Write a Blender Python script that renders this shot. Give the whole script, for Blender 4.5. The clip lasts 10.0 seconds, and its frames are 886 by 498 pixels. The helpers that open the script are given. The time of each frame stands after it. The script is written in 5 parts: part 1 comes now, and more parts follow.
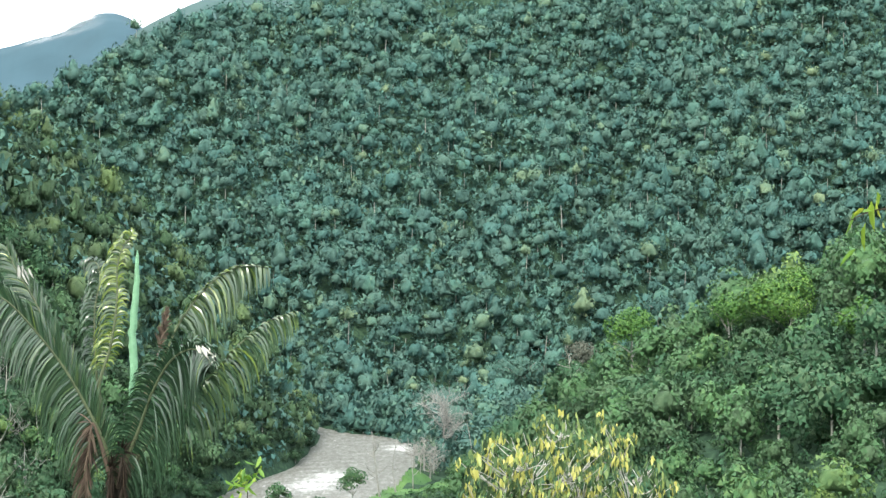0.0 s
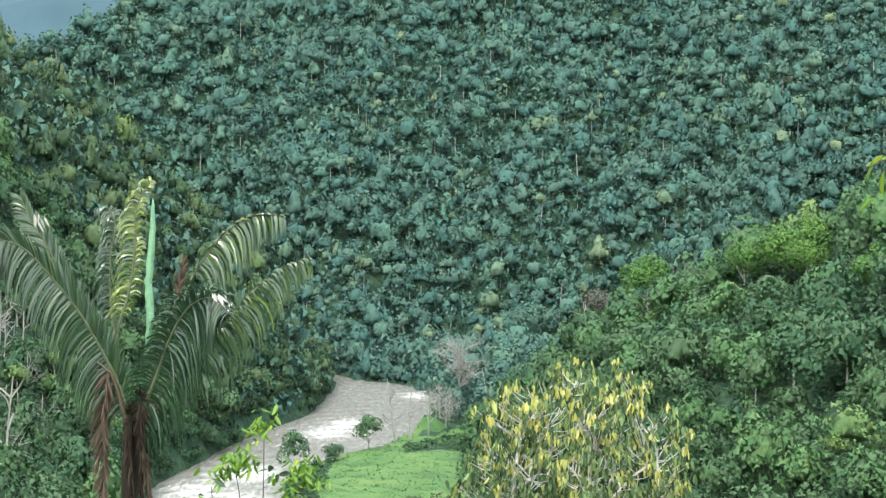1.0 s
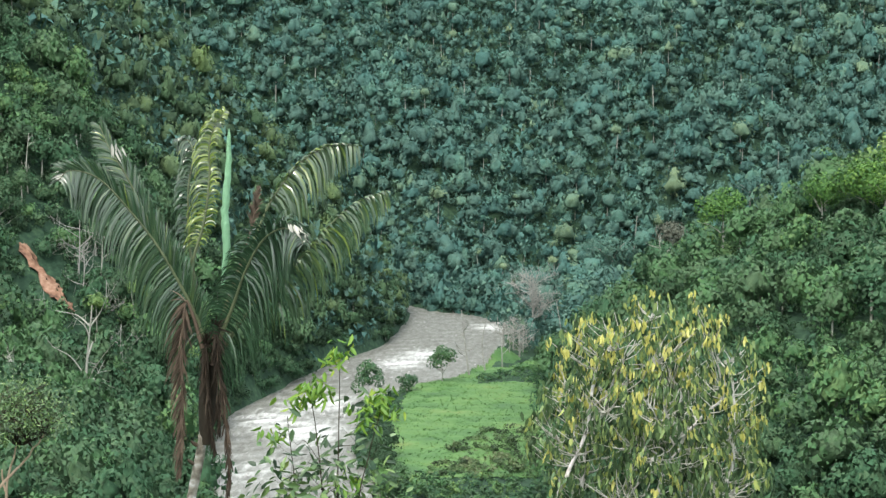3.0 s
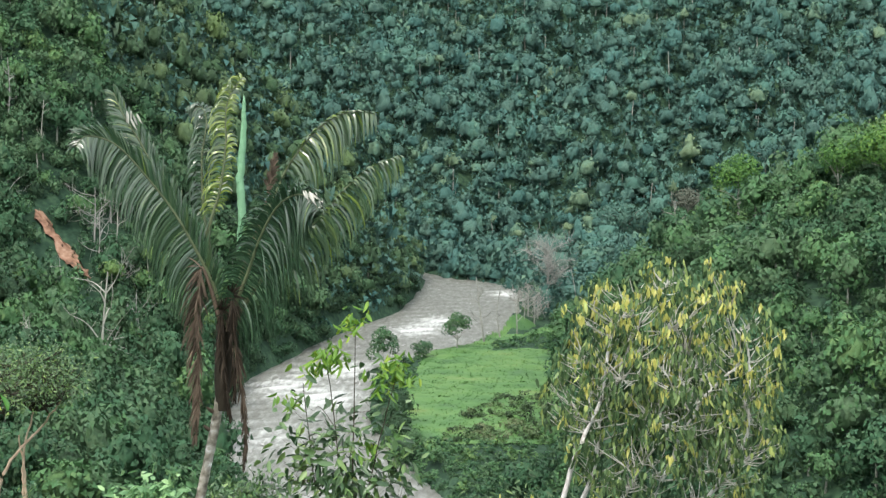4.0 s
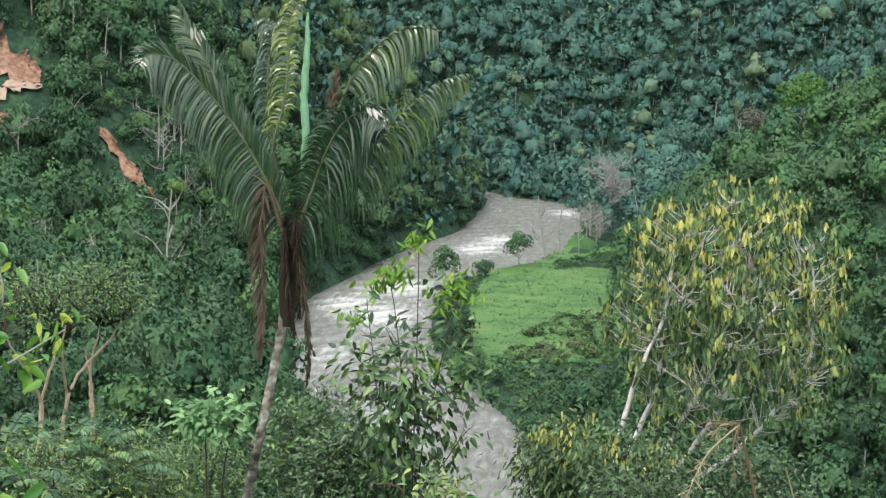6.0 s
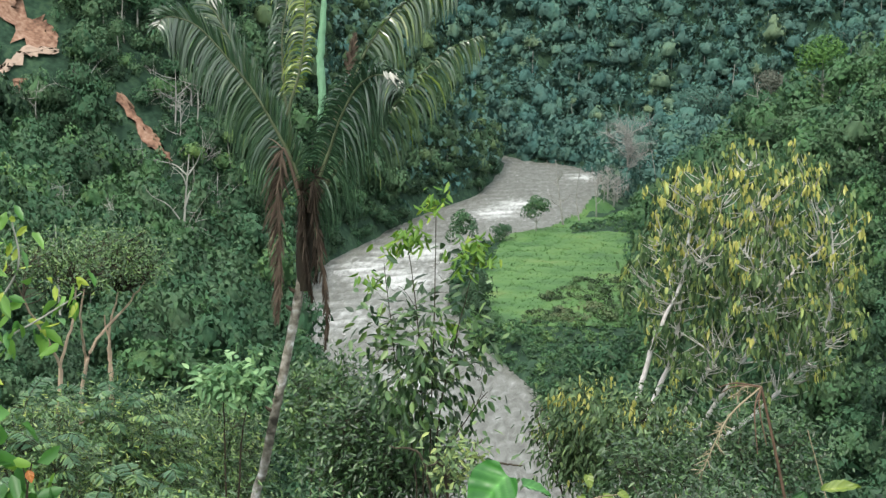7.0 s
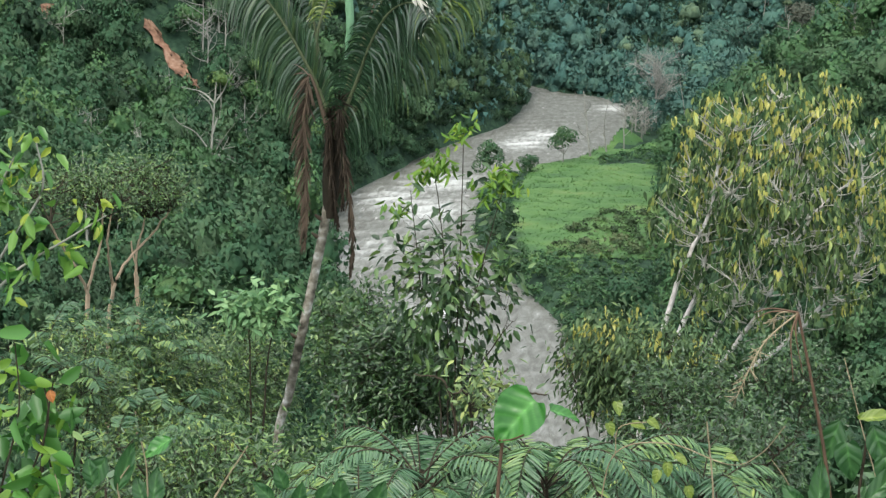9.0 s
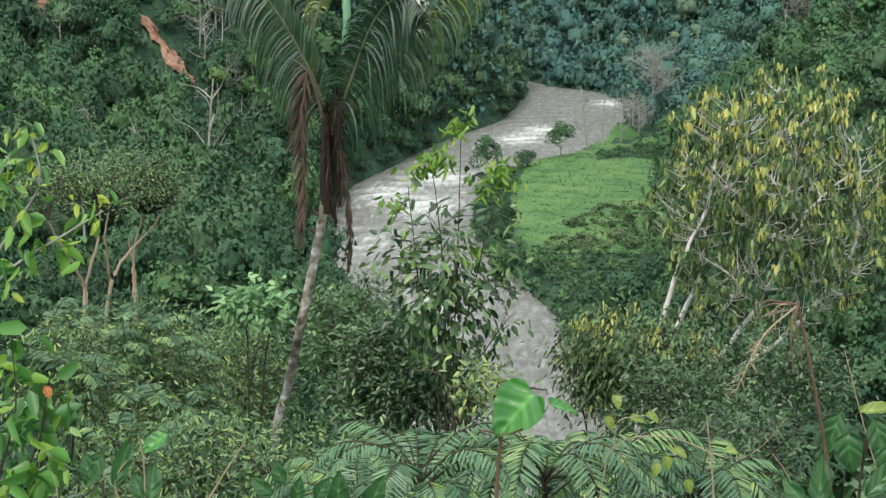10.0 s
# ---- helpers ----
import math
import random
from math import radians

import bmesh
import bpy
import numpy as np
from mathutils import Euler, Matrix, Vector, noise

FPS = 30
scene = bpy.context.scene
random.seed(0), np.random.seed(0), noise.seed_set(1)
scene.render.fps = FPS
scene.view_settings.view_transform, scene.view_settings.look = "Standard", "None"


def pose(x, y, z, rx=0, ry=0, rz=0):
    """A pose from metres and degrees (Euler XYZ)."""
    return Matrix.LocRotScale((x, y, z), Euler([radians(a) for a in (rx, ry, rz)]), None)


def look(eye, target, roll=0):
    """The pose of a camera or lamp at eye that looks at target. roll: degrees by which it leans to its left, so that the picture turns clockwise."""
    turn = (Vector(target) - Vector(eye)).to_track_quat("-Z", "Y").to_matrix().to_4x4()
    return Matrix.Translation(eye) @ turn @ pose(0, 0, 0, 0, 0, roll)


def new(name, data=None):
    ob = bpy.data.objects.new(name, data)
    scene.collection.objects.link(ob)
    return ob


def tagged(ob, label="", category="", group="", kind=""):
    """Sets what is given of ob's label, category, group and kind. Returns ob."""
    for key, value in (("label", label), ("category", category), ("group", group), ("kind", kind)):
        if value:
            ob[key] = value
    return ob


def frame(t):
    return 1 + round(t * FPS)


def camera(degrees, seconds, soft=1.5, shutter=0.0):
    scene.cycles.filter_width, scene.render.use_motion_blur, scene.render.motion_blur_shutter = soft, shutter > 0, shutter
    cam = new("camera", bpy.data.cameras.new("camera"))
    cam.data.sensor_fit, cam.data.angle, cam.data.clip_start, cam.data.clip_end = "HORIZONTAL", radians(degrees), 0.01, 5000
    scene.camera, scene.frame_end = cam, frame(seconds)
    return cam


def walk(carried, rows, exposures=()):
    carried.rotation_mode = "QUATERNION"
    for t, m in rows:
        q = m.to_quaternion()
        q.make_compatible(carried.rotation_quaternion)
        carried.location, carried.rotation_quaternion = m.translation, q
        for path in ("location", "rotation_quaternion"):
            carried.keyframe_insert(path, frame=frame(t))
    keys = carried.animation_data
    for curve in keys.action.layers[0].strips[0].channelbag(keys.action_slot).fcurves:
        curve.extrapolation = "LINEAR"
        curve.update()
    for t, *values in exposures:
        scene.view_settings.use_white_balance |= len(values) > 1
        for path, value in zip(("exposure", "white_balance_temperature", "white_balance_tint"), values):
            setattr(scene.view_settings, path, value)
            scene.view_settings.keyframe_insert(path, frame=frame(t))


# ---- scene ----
# The camera stands on a hillside terrace above a river valley and is tilted down by hand.
cam = camera(30.5, 10.0, soft=1.4)
PATH = [
    (0.0, look((0.085, -0.297, 1.700), (0.085, 99.688, -0.045), 0.00)),
    (0.5, look((0.085, -0.297, 1.701), (-0.339, 99.657, -1.290), -0.01)),
    (1.0, look((0.081, -0.279, 1.701), (-0.856, 99.595, -3.242), -0.09)),
    (1.5, look((0.074, -0.232, 1.700), (-2.271, 99.550, -4.467), -0.30)),
    (2.0, look((0.060, -0.191, 1.694), (-3.490, 99.491, -5.443), -0.02)),
    (2.5, look((0.056, -0.169, 1.690), (-4.724, 99.383, -6.462), 0.01)),
    (4.0, look((0.046, -0.134, 1.681), (-6.352, 99.035, -9.478), -0.10)),
    (4.5, look((0.041, -0.128, 1.674), (-7.406, 98.819, -10.738), -0.23)),
    (5.0, look((0.036, -0.138, 1.670), (-8.757, 98.486, -12.329), -0.48)),
    (5.5, look((0.028, -0.148, 1.666), (-9.524, 98.244, -13.426), -0.21)),
    (7.0, look((0.019, -0.089, 1.644), (-11.151, 97.594, -16.609), -0.42)),
    (7.5, look((0.016, -0.062, 1.633), (-11.640, 97.346, -17.755), -0.29)),
    (8.0, look((0.013, -0.032, 1.620), (-12.051, 97.079, -18.968), -0.20)),
    (8.5, look((0.009, -0.024, 1.614), (-12.454, 96.794, -20.087), -0.09)),
    (9.0, look((0.004, -0.006, 1.604), (-12.674, 96.613, -20.848), 0.00)),
    (9.5, look((0.000, 0.000, 1.600), (-12.578, 96.640, -20.816), 0.01)),
    (10.0, look((0.001, 0.011, 1.595), (-12.524, 96.585, -21.130), -0.17)),
]
walk(cam, PATH, [(0.0, 1.32), (2.5, 1.04), (5.5, 0.77), (7.5, 0.66), (10.0, 0.58)])

# ---- light: bright overcast sky with a soft sun behind the viewer's left shoulder ----
SUN_EL, SUN_ROT = 58.0, 205.0
world = bpy.data.worlds.new("sky")
scene.world = world
world.use_nodes = True
wn, wl = world.node_tree.nodes, world.node_tree.links
sky = wn.new("ShaderNodeTexSky")
sky.sky_type, sky.sun_disc = "NISHITA", False
sky.sun_elevation, sky.sun_rotation = radians(SUN_EL), radians(SUN_ROT)
sky.air_density, sky.dust_density, sky.ozone_density = 1.0, 6.0, 1.0
wn["Background"].inputs["Strength"].default_value = 0.15
veil = wn.new("ShaderNodeMixRGB")  # thin bright cloud over the whole sky
veil.inputs["Fac"].default_value, veil.inputs["Color2"].default_value = 0.7, (8.6, 9.0, 9.4, 1)
wl.new(sky.outputs["Color"], veil.inputs["Color1"])
wl.new(veil.outputs["Color"], wn["Background"].inputs["Color"])
sun = new("sun", bpy.data.lights.new("sun", "SUN"))
sun.data.energy, sun.data.angle, sun.data.color = 1.5, radians(14), (1.0, 0.96, 0.88)
sa, se = radians(SUN_ROT), radians(SUN_EL)
sun.matrix_world = look((math.sin(sa) * math.cos(se) * 50, math.cos(sa) * math.cos(se) * 50, math.sin(se) * 50), (0, 0, 0))


# ---- materials ----
def mat(name):
    m = bpy.data.materials.new(name)
    m.use_nodes = True
    return m, m.node_tree.nodes, m.node_tree.links, m.node_tree.nodes["Principled BSDF"]


def ramp(nodes, stops):
    r = nodes.new("ShaderNodeValToRGB")
    el = r.color_ramp.elements
    while len(el) < len(stops):
        el.new(0.5)
    for e, (p, c) in zip(el, stops):
        e.position, e.color = p, (*c, 1)
    return r


def leaf_material(name, stops, rough=0.55, through_light=0.25, grain=1.5, spec=0.3, relief=0.0, scatter_=0.22):
    """Foliage: colour by the plant's own tint, with finer change from leaf to leaf and over metres."""
    m, n, l, b = mat(name)
    tint = n.new("ShaderNodeAttribute")
    tint.attribute_name = "tint"
    geo = n.new("ShaderNodeNewGeometry")
    tex = n.new("ShaderNodeTexNoise")
    tex.inputs["Scale"].default_value, tex.inputs["Detail"].default_value = grain, 3
    tc = n.new("ShaderNodeTexCoord")
    l.new(tc.outputs["Object"], tex.inputs["Vector"])
    a = n.new("ShaderNodeMath"); a.operation = "MULTIPLY_ADD"
    a.inputs[1].default_value, a.inputs[2].default_value = scatter_, -scatter_ / 2
    l.new(geo.outputs["Random Per Island"], a.inputs[0])
    a2 = n.new("ShaderNodeMath"); a2.operation = "ADD"
    l.new(tint.outputs["Fac"], a2.inputs[0]); l.new(a.outputs[0], a2.inputs[1])
    a3 = n.new("ShaderNodeMath"); a3.operation = "MULTIPLY_ADD"
    a3.inputs[1].default_value = 0.3
    l.new(tex.outputs["Fac"], a3.inputs[0]); l.new(a2.outputs[0], a3.inputs[2])
    a4 = n.new("ShaderNodeMath"); a4.operation = "SUBTRACT"; a4.inputs[1].default_value = 0.15
    l.new(a3.outputs[0], a4.inputs[0])
    r = ramp(n, stops)
    l.new(a4.outputs[0], r.inputs["Fac"])
    l.new(r.outputs["Color"], b.inputs["Base Color"])
    b.inputs["Roughness"].default_value = rough
    b.inputs["Specular IOR Level"].default_value = spec
    if relief:
        fine = n.new("ShaderNodeTexNoise")
        fine.inputs["Scale"].default_value, fine.inputs["Detail"].default_value, fine.inputs["Roughness"].default_value = relief, 4, 0.7
        l.new(tc.outputs["Object"], fine.inputs["Vector"])
        bp = n.new("ShaderNodeBump")
        bp.inputs["Strength"].default_value, bp.inputs["Distance"].default_value = 0.9, 0.8 / relief
        l.new(fine.outputs["Fac"], bp.inputs["Height"]); l.new(bp.outputs[0], b.inputs["Normal"])
    if through_light:
        tr = n.new("ShaderNodeBsdfTranslucent")
        l.new(r.outputs["Color"], tr.inputs["Color"])
        mx = n.new("ShaderNodeMixShader")
        mx.inputs["Fac"].default_value = through_light
        l.new(b.outputs[0], mx.inputs[1]); l.new(tr.outputs[0], mx.inputs[2])
        l.new(mx.outputs[0], n["Material Output"].inputs["Surface"])
    return m


def rough_material(name, stops, scale, rough=0.9, bump=0.3, detail=6, stretch=(1, 1, 1), spec=0.2):
    """Bark, soil, stone: colour and relief from noise at two scales, in metres."""
    m, n, l, b = mat(name)
    tc = n.new("ShaderNodeTexCoord")
    mp = n.new("ShaderNodeMapping"); mp.inputs["Scale"].default_value = stretch
    l.new(tc.outputs["Object"], mp.inputs["Vector"])
    t1, t2 = n.new("ShaderNodeTexNoise"), n.new("ShaderNodeTexNoise")
    t1.inputs["Scale"].default_value, t1.inputs["Detail"].default_value = scale, detail
    t2.inputs["Scale"].default_value, t2.inputs["Detail"].default_value = scale * 0.13, 2
    l.new(mp.outputs[0], t1.inputs["Vector"]); l.new(mp.outputs[0], t2.inputs["Vector"])
    mx = n.new("ShaderNodeMath"); mx.operation = "MULTIPLY_ADD"; mx.inputs[1].default_value = 0.6
    ml = n.new("ShaderNodeMath"); ml.operation = "MULTIPLY"; ml.inputs[1].default_value = 0.4
    l.new(t2.outputs["Fac"], ml.inputs[0]); l.new(t1.outputs["Fac"], mx.inputs[0]); l.new(ml.outputs[0], mx.inputs[2])
    r = ramp(n, stops)
    l.new(mx.outputs[0], r.inputs["Fac"]); l.new(r.outputs["Color"], b.inputs["Base Color"])
    bp = n.new("ShaderNodeBump"); bp.inputs["Strength"].default_value = bump
    l.new(t1.outputs["Fac"], bp.inputs["Height"]); l.new(bp.outputs[0], b.inputs["Normal"])
    b.inputs["Roughness"].default_value, b.inputs["Specular IOR Level"].default_value = rough, spec
    return m


# far trees: distance haze is mixed into the leaf colour, bluer and with lifted darks
M_HAZYFOREST = leaf_material("hazy_forest_leaves", [(0, (0.051, 0.118, 0.103)), (0.18, (0.074, 0.142, 0.113)), (0.36, (0.061, 0.150, 0.131)), (0.54, (0.090, 0.162, 0.126)), (0.7, (0.076, 0.176, 0.139)), (0.86, (0.118, 0.198, 0.131)), (1, (0.171, 0.245, 0.139))], 0.75, 0.15, 0.25, 0.1, 2.0, 0.12)
M_GREYLEAF = leaf_material("grey_brown_leaves", [(0.0, (0.085, 0.098, 0.075)), (0.5, (0.12, 0.135, 0.105)), (1.0, (0.17, 0.18, 0.14))], 0.75, 0.1, 0.4, 0.1, 2.0)
M_SPUR = leaf_material("spur_leaves", [(0.0, (0.034, 0.066, 0.036)), (0.3, (0.058, 0.104, 0.056)), (0.5, (0.060, 0.124, 0.060)), (0.75, (0.096, 0.152, 0.078)), (1.0, (0.130, 0.205, 0.072))], 0.7, 0.15, 0.4, 0.15, 2.0)
M_SCRUB = leaf_material("scrub_leaves", [(0.0, (0.040, 0.066, 0.036)), (0.4, (0.078, 0.128, 0.064)), (0.7, (0.095, 0.165, 0.068)), (1.0, (0.16, 0.19, 0.105))], 0.7, 0.15, 0.4, 0.15, 2.0)
M_WOODS = leaf_material("woods_leaves", [(0, (0.019, 0.053, 0.028)), (0.2, (0.052, 0.100, 0.050)), (0.38, (0.044, 0.122, 0.060)), (0.56, (0.091, 0.158, 0.080)), (0.72, (0.074, 0.181, 0.072)), (0.86, (0.116, 0.210, 0.080)), (1, (0.180, 0.284, 0.085))], 0.6, 0.2, 0.4, 0.2, 3.0)
M_SHRUB = leaf_material("shrub_leaf", [(0, (0.010, 0.029, 0.011)), (0.35, (0.037, 0.088, 0.032)), (0.65, (0.090, 0.175, 0.059)), (0.88, (0.184, 0.296, 0.083)), (1, (0.367, 0.439, 0.101))], 0.36, 0.2, 3, 0.6)
M_BRIGHT = leaf_material("sunlit_crown", [(0.0, (0.045, 0.13, 0.04)), (0.5, (0.095, 0.225, 0.05)), (1.0, (0.19, 0.33, 0.06))], 0.5, 0.25, 0.4, 0.25, 1.6)
# floor colour is near-black to deepen the shade seen in gaps between plants
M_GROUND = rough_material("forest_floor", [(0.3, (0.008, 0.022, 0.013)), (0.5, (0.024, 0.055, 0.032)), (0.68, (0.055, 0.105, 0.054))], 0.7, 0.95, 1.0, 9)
M_BARK = rough_material("pale_bark", [(0.25, (0.14, 0.14, 0.118)), (0.5, (0.31, 0.315, 0.275)), (0.75, (0.49, 0.50, 0.45))], 6, stretch=(1, 1, 0.3))
M_EARTH = rough_material("red_earth", [(0.32, (0.085, 0.052, 0.036)), (0.48, (0.22, 0.125, 0.082)), (0.68, (0.36, 0.25, 0.18))], 0.9, bump=0.8)
M_DIRT = rough_material("dirt_road", [(0.25, (0.28, 0.20, 0.15)), (0.8, (0.44, 0.35, 0.27))], 0.8)


# ---- mesh helpers ----
def np_mesh(name, verts, quads, tint=None, material=None, smooth=False, normals=None):
    """A mesh from arrays of vertices and four-cornered (or three-cornered) faces."""
    me = bpy.data.meshes.new(name)
    verts, quads = np.asarray(verts, np.float32), np.asarray(quads, np.int32)
    k = quads.shape[1]
    me.vertices.add(len(verts)); me.vertices.foreach_set("co", verts.ravel())
    me.loops.add(quads.size); me.loops.foreach_set("vertex_index", quads.ravel())
    me.polygons.add(len(quads))
    me.polygons.foreach_set("loop_start", np.arange(0, quads.size, k, dtype=np.int32))
    if smooth:
        me.polygons.foreach_set("use_smooth", np.ones(len(quads), bool))
    if tint is not None:
        at = me.attributes.new("tint", "FLOAT", "POINT")
        at.data.foreach_set("value", np.asarray(tint, np.float32))
    me.update(calc_edges=True)
    if normals is not None:
        me.polygons.foreach_set("use_smooth", np.ones(len(quads), bool))
        me.normals_split_custom_set_from_vertices(np.asarray(normals, np.float32))
    if material:
        me.materials.append(material)
    return me


class Heap:
    """Gathers quads of many small pieces into one mesh."""
    def __init__(self):
        self.v, self.q, self.t, self.n, self.nv = [], [], [], 0, []

    def add(self, v, q, tint=0.5, normals=None):
        v = np.asarray(v, float)
        self.v.append(v); self.q.append(np.asarray(q) + self.n)
        self.t.append(np.broadcast_to(np.asarray(tint, float), (len(v),)))
        self.n += len(v)
        if normals is not None:
            self.nv.append(normals)

    def mesh(self, name, material, smooth=False, shift=(0, 0, 0)):
        return np_mesh(name, np.concatenate(self.v) - shift, np.concatenate(self.q), np.concatenate(self.t), material, smooth, np.concatenate(self.nv) if self.nv else None)


def unit(a):
    return a / np.maximum(np.linalg.norm(a, axis=-1, keepdims=True), 1e-9)


def tube(points, radii, sides=6):
    """A tapered tube along points."""
    p = np.asarray(points, float)
    t = unit(np.gradient(p, axis=0))
    ref = np.where(np.abs(t[:, 2:3]) > 0.9, [[1.0, 0, 0]], [[0, 0, 1.0]])
    a = unit(np.cross(t, ref)); b = np.cross(t, a)
    ang = np.arange(sides) / sides * 2 * np.pi
    r = np.broadcast_to(np.asarray(radii, float), (len(p),))[:, None, None]
    ring = p[:, None] + r * (a[:, None] * np.cos(ang)[None, :, None] + b[:, None] * np.sin(ang)[None, :, None])
    v = ring.reshape(-1, 3)
    i, j = np.meshgrid(np.arange(len(p) - 1), np.arange(sides), indexing="ij")
    k = (j + 1) % sides
    q = np.stack([i * sides + j, i * sides + k, (i + 1) * sides + k, (i + 1) * sides + j], -1).reshape(-1, 4)
    return v, q


# ---- terrain ----
LEFT_BANK = np.array([(-300, 760), (-92, 690), (-47, 640), (-47, 608), (-50, 555), (-64, 512), (-74, 461), (-80, 433), (-78, 382), (-70, 336), (-58, 300), (-45, 260), (-30, 210), (0, 130), (60, 60)], float)
RIGHT_BANK = np.array([(-280, 780), (-90, 712), (-58, 672), (-40, 645), (-24, 634), (-13, 618), (-8, 590), (-8, 545), (-10, 525), (-17, 492), (-26, 474), (-38, 458), (-47, 438), (-44, 386), (-36, 350), (-23, 317), (-17, 301), (-12, 272), (-9, 250), (6, 210), (40, 150), (110, 80)], float)


def bank(side, y):
    o = np.argsort(side[:, 1])
    return np.interp(y, side[o, 1], side[o, 0])


def dense(line, step=6.0):
    line = np.asarray(line, float)
    out = []
    for a, b in zip(line[:-1], line[1:]):
        n = max(2, int(np.linalg.norm(b - a) / step))
        out.append(a + (b - a) * np.linspace(0, 1, n, endpoint=False)[:, None])
    return np.concatenate(out + [line[-1:]])


# bare earth on the left bank: the two ends and the half width
BARE = [((-129, 403.5), (-114, 395), 2.2), ((-158, 390), (-152, 401), 3.0), ((-152, 401), (-145, 406.5), 2.5), ((-160, 404), (-149, 410), 3.5), ((-164, 410), (-153, 415), 4.5), ((-100, 390.5), (-98, 386.5), 1.4)]
# crest lines of the hills: x, y, z
LEFT_CREST = dense([(-44, 636, -88), (-57, 608, -44), (-75, 586, -19), (-99, 561, 14), (-120, 547, 32), (-148, 530, 40), (-220, 500, 85), (-340, 460, 130)])
FAR_CREST = dense([(-700, 800, 30), (-420, 810, 58), (-236, 867, 64), (-205, 905, 80), (-170, 955, 98), (-140, 975, 113), (-60, 1085, 160), (0, 1158, 215), (170, 1200, 255), (420, 1150, 275), (800, 1000, 260)], 14)
RIGHT_CREST = dense([(6, 486, -82), (44, 432, -42), (71, 396, -26), (100, 367, -8), (180, 330, 30), (320, 300, 70)])


FAR_SHORE = dense([(-280, 780, 0), (-90, 712, 0), (-58, 672, 0), (-40, 645, 0), (-24, 634, 0), (-13, 618, 0), (-8, 590, 0)], 4.0)


def waves(x, y, length, seed, octaves=3):
    """Smooth noise from a few crossed waves."""
    r = np.random.RandomState(seed)
    z, a = np.zeros_like(x), 1.0
    for o in range(octaves):
        for _ in range(4):
            th, ph, k = r.uniform(0, 6.28), r.uniform(0, 6.28), 6.28 / length * r.uniform(0.7, 1.4)
            z += a * np.sin((x * np.cos(th) + y * np.sin(th)) * k + ph) / 4
        length, a = length / 2.1, a * 0.5
    return z


def crest_height(x, y, crest, fall):
    z = np.full(x.shape, -1e9)
    for cx, cy, cz in crest:
        z = np.maximum(z, cz - fall * np.hypot(x - cx, y - cy))
    return z


def ground_z(x, y):
    x, y = np.asarray(x, float), np.asarray(y, float)
    near = -0.43 * np.maximum(y - 1.2, 0) + waves(x, y, 30, 3) * np.clip(y / 60, 0, 1) * 1.5
    left = bank(LEFT_BANK, y) - x
    right = x - bank(RIGHT_BANK, y)
    floor = np.full(x.shape, -80.0) + waves(x, y, 60, 5) * 0.4 + 0.02 * np.maximum(right, 0)
    rise = np.where((left > 0) & (y > 150), -81 + 0.5 * left, -1e9)
    right_spur = np.minimum(crest_height(x, y, RIGHT_CREST, 0.55), -81 + 1.15 * np.maximum(x - 3, 0))
    hills = np.maximum(crest_height(x, y, LEFT_CREST, 0.92), right_spur)
    hills = np.maximum(hills, crest_height(x, y, FAR_CREST, 0.62) + waves(x, y, 120, 7) * 11)
    z = np.maximum(np.maximum(near, floor), np.maximum(rise, hills + waves(x, y, 45, 9) * 2.5))
    inside = np.minimum(-left, -right)
    z = np.where((left > 0) & (y > 150), np.minimum(z, -81.5 + 1.35 * left), z)
    from_bank = -crest_height(x, y, FAR_SHORE, 1.0)
    z = np.where((right > 0) & (y > 585), np.minimum(z, -81.5 + 1.1 * from_bank), z)
    channel = (inside > -3) & (y > 60) & (near < -50)
    z = np.where(channel, np.minimum(z, np.where(inside > 0, -85.0, -82.8 - inside * 0.6)), z)
    return z


def build_ground():
    az = np.radians(np.concatenate([np.arange(-180, -30, 4.0), np.arange(-30, 24, 0.36), np.arange(24, 180, 4.0)]))
    rr = np.concatenate([[0.0], np.geomspace(0.8, 200, 60), np.linspace(203, 1300, 150), np.geomspace(1340, 4600, 18)])
    A, R = np.meshgrid(az, rr, indexing="ij")
    X, Y = R * np.sin(A), R * np.cos(A)
    Z = ground_z(X, Y)
    na, nr = A.shape
    v = np.stack([X, Y, Z], -1).reshape(-1, 3)
    i, j = np.meshgrid(np.arange(na), np.arange(nr - 1), indexing="ij")
    k = (i + 1) % na
    q = np.stack([i * nr + j, k * nr + j, k * nr + j + 1, i * nr + j + 1], -1).reshape(-1, 4)
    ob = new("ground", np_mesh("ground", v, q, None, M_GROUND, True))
    return tagged(ob, "steep forest soil and leaf litter of a river valley", "ground", kind="structure")


build_ground()


def rapids(x, y):
    """How broken the water is, 0 to 1."""
    z = np.zeros_like(x)
    for cx, cy, sx, sy in ((-42, 515, 8, 12), (-36, 535, 7, 9), (-58, 445, 10, 12), (-56, 405, 8, 16), (-15, 600, 6, 9), (-64, 360, 8, 18), (-42, 305, 7, 24), (-70, 420, 7, 14)):
        z += np.exp(-((x - cx) / sx) ** 2 - ((y - cy) / sy) ** 2) * (0.95 if cy > 390 else 0.5)
    return np.clip(z, 0, 1)


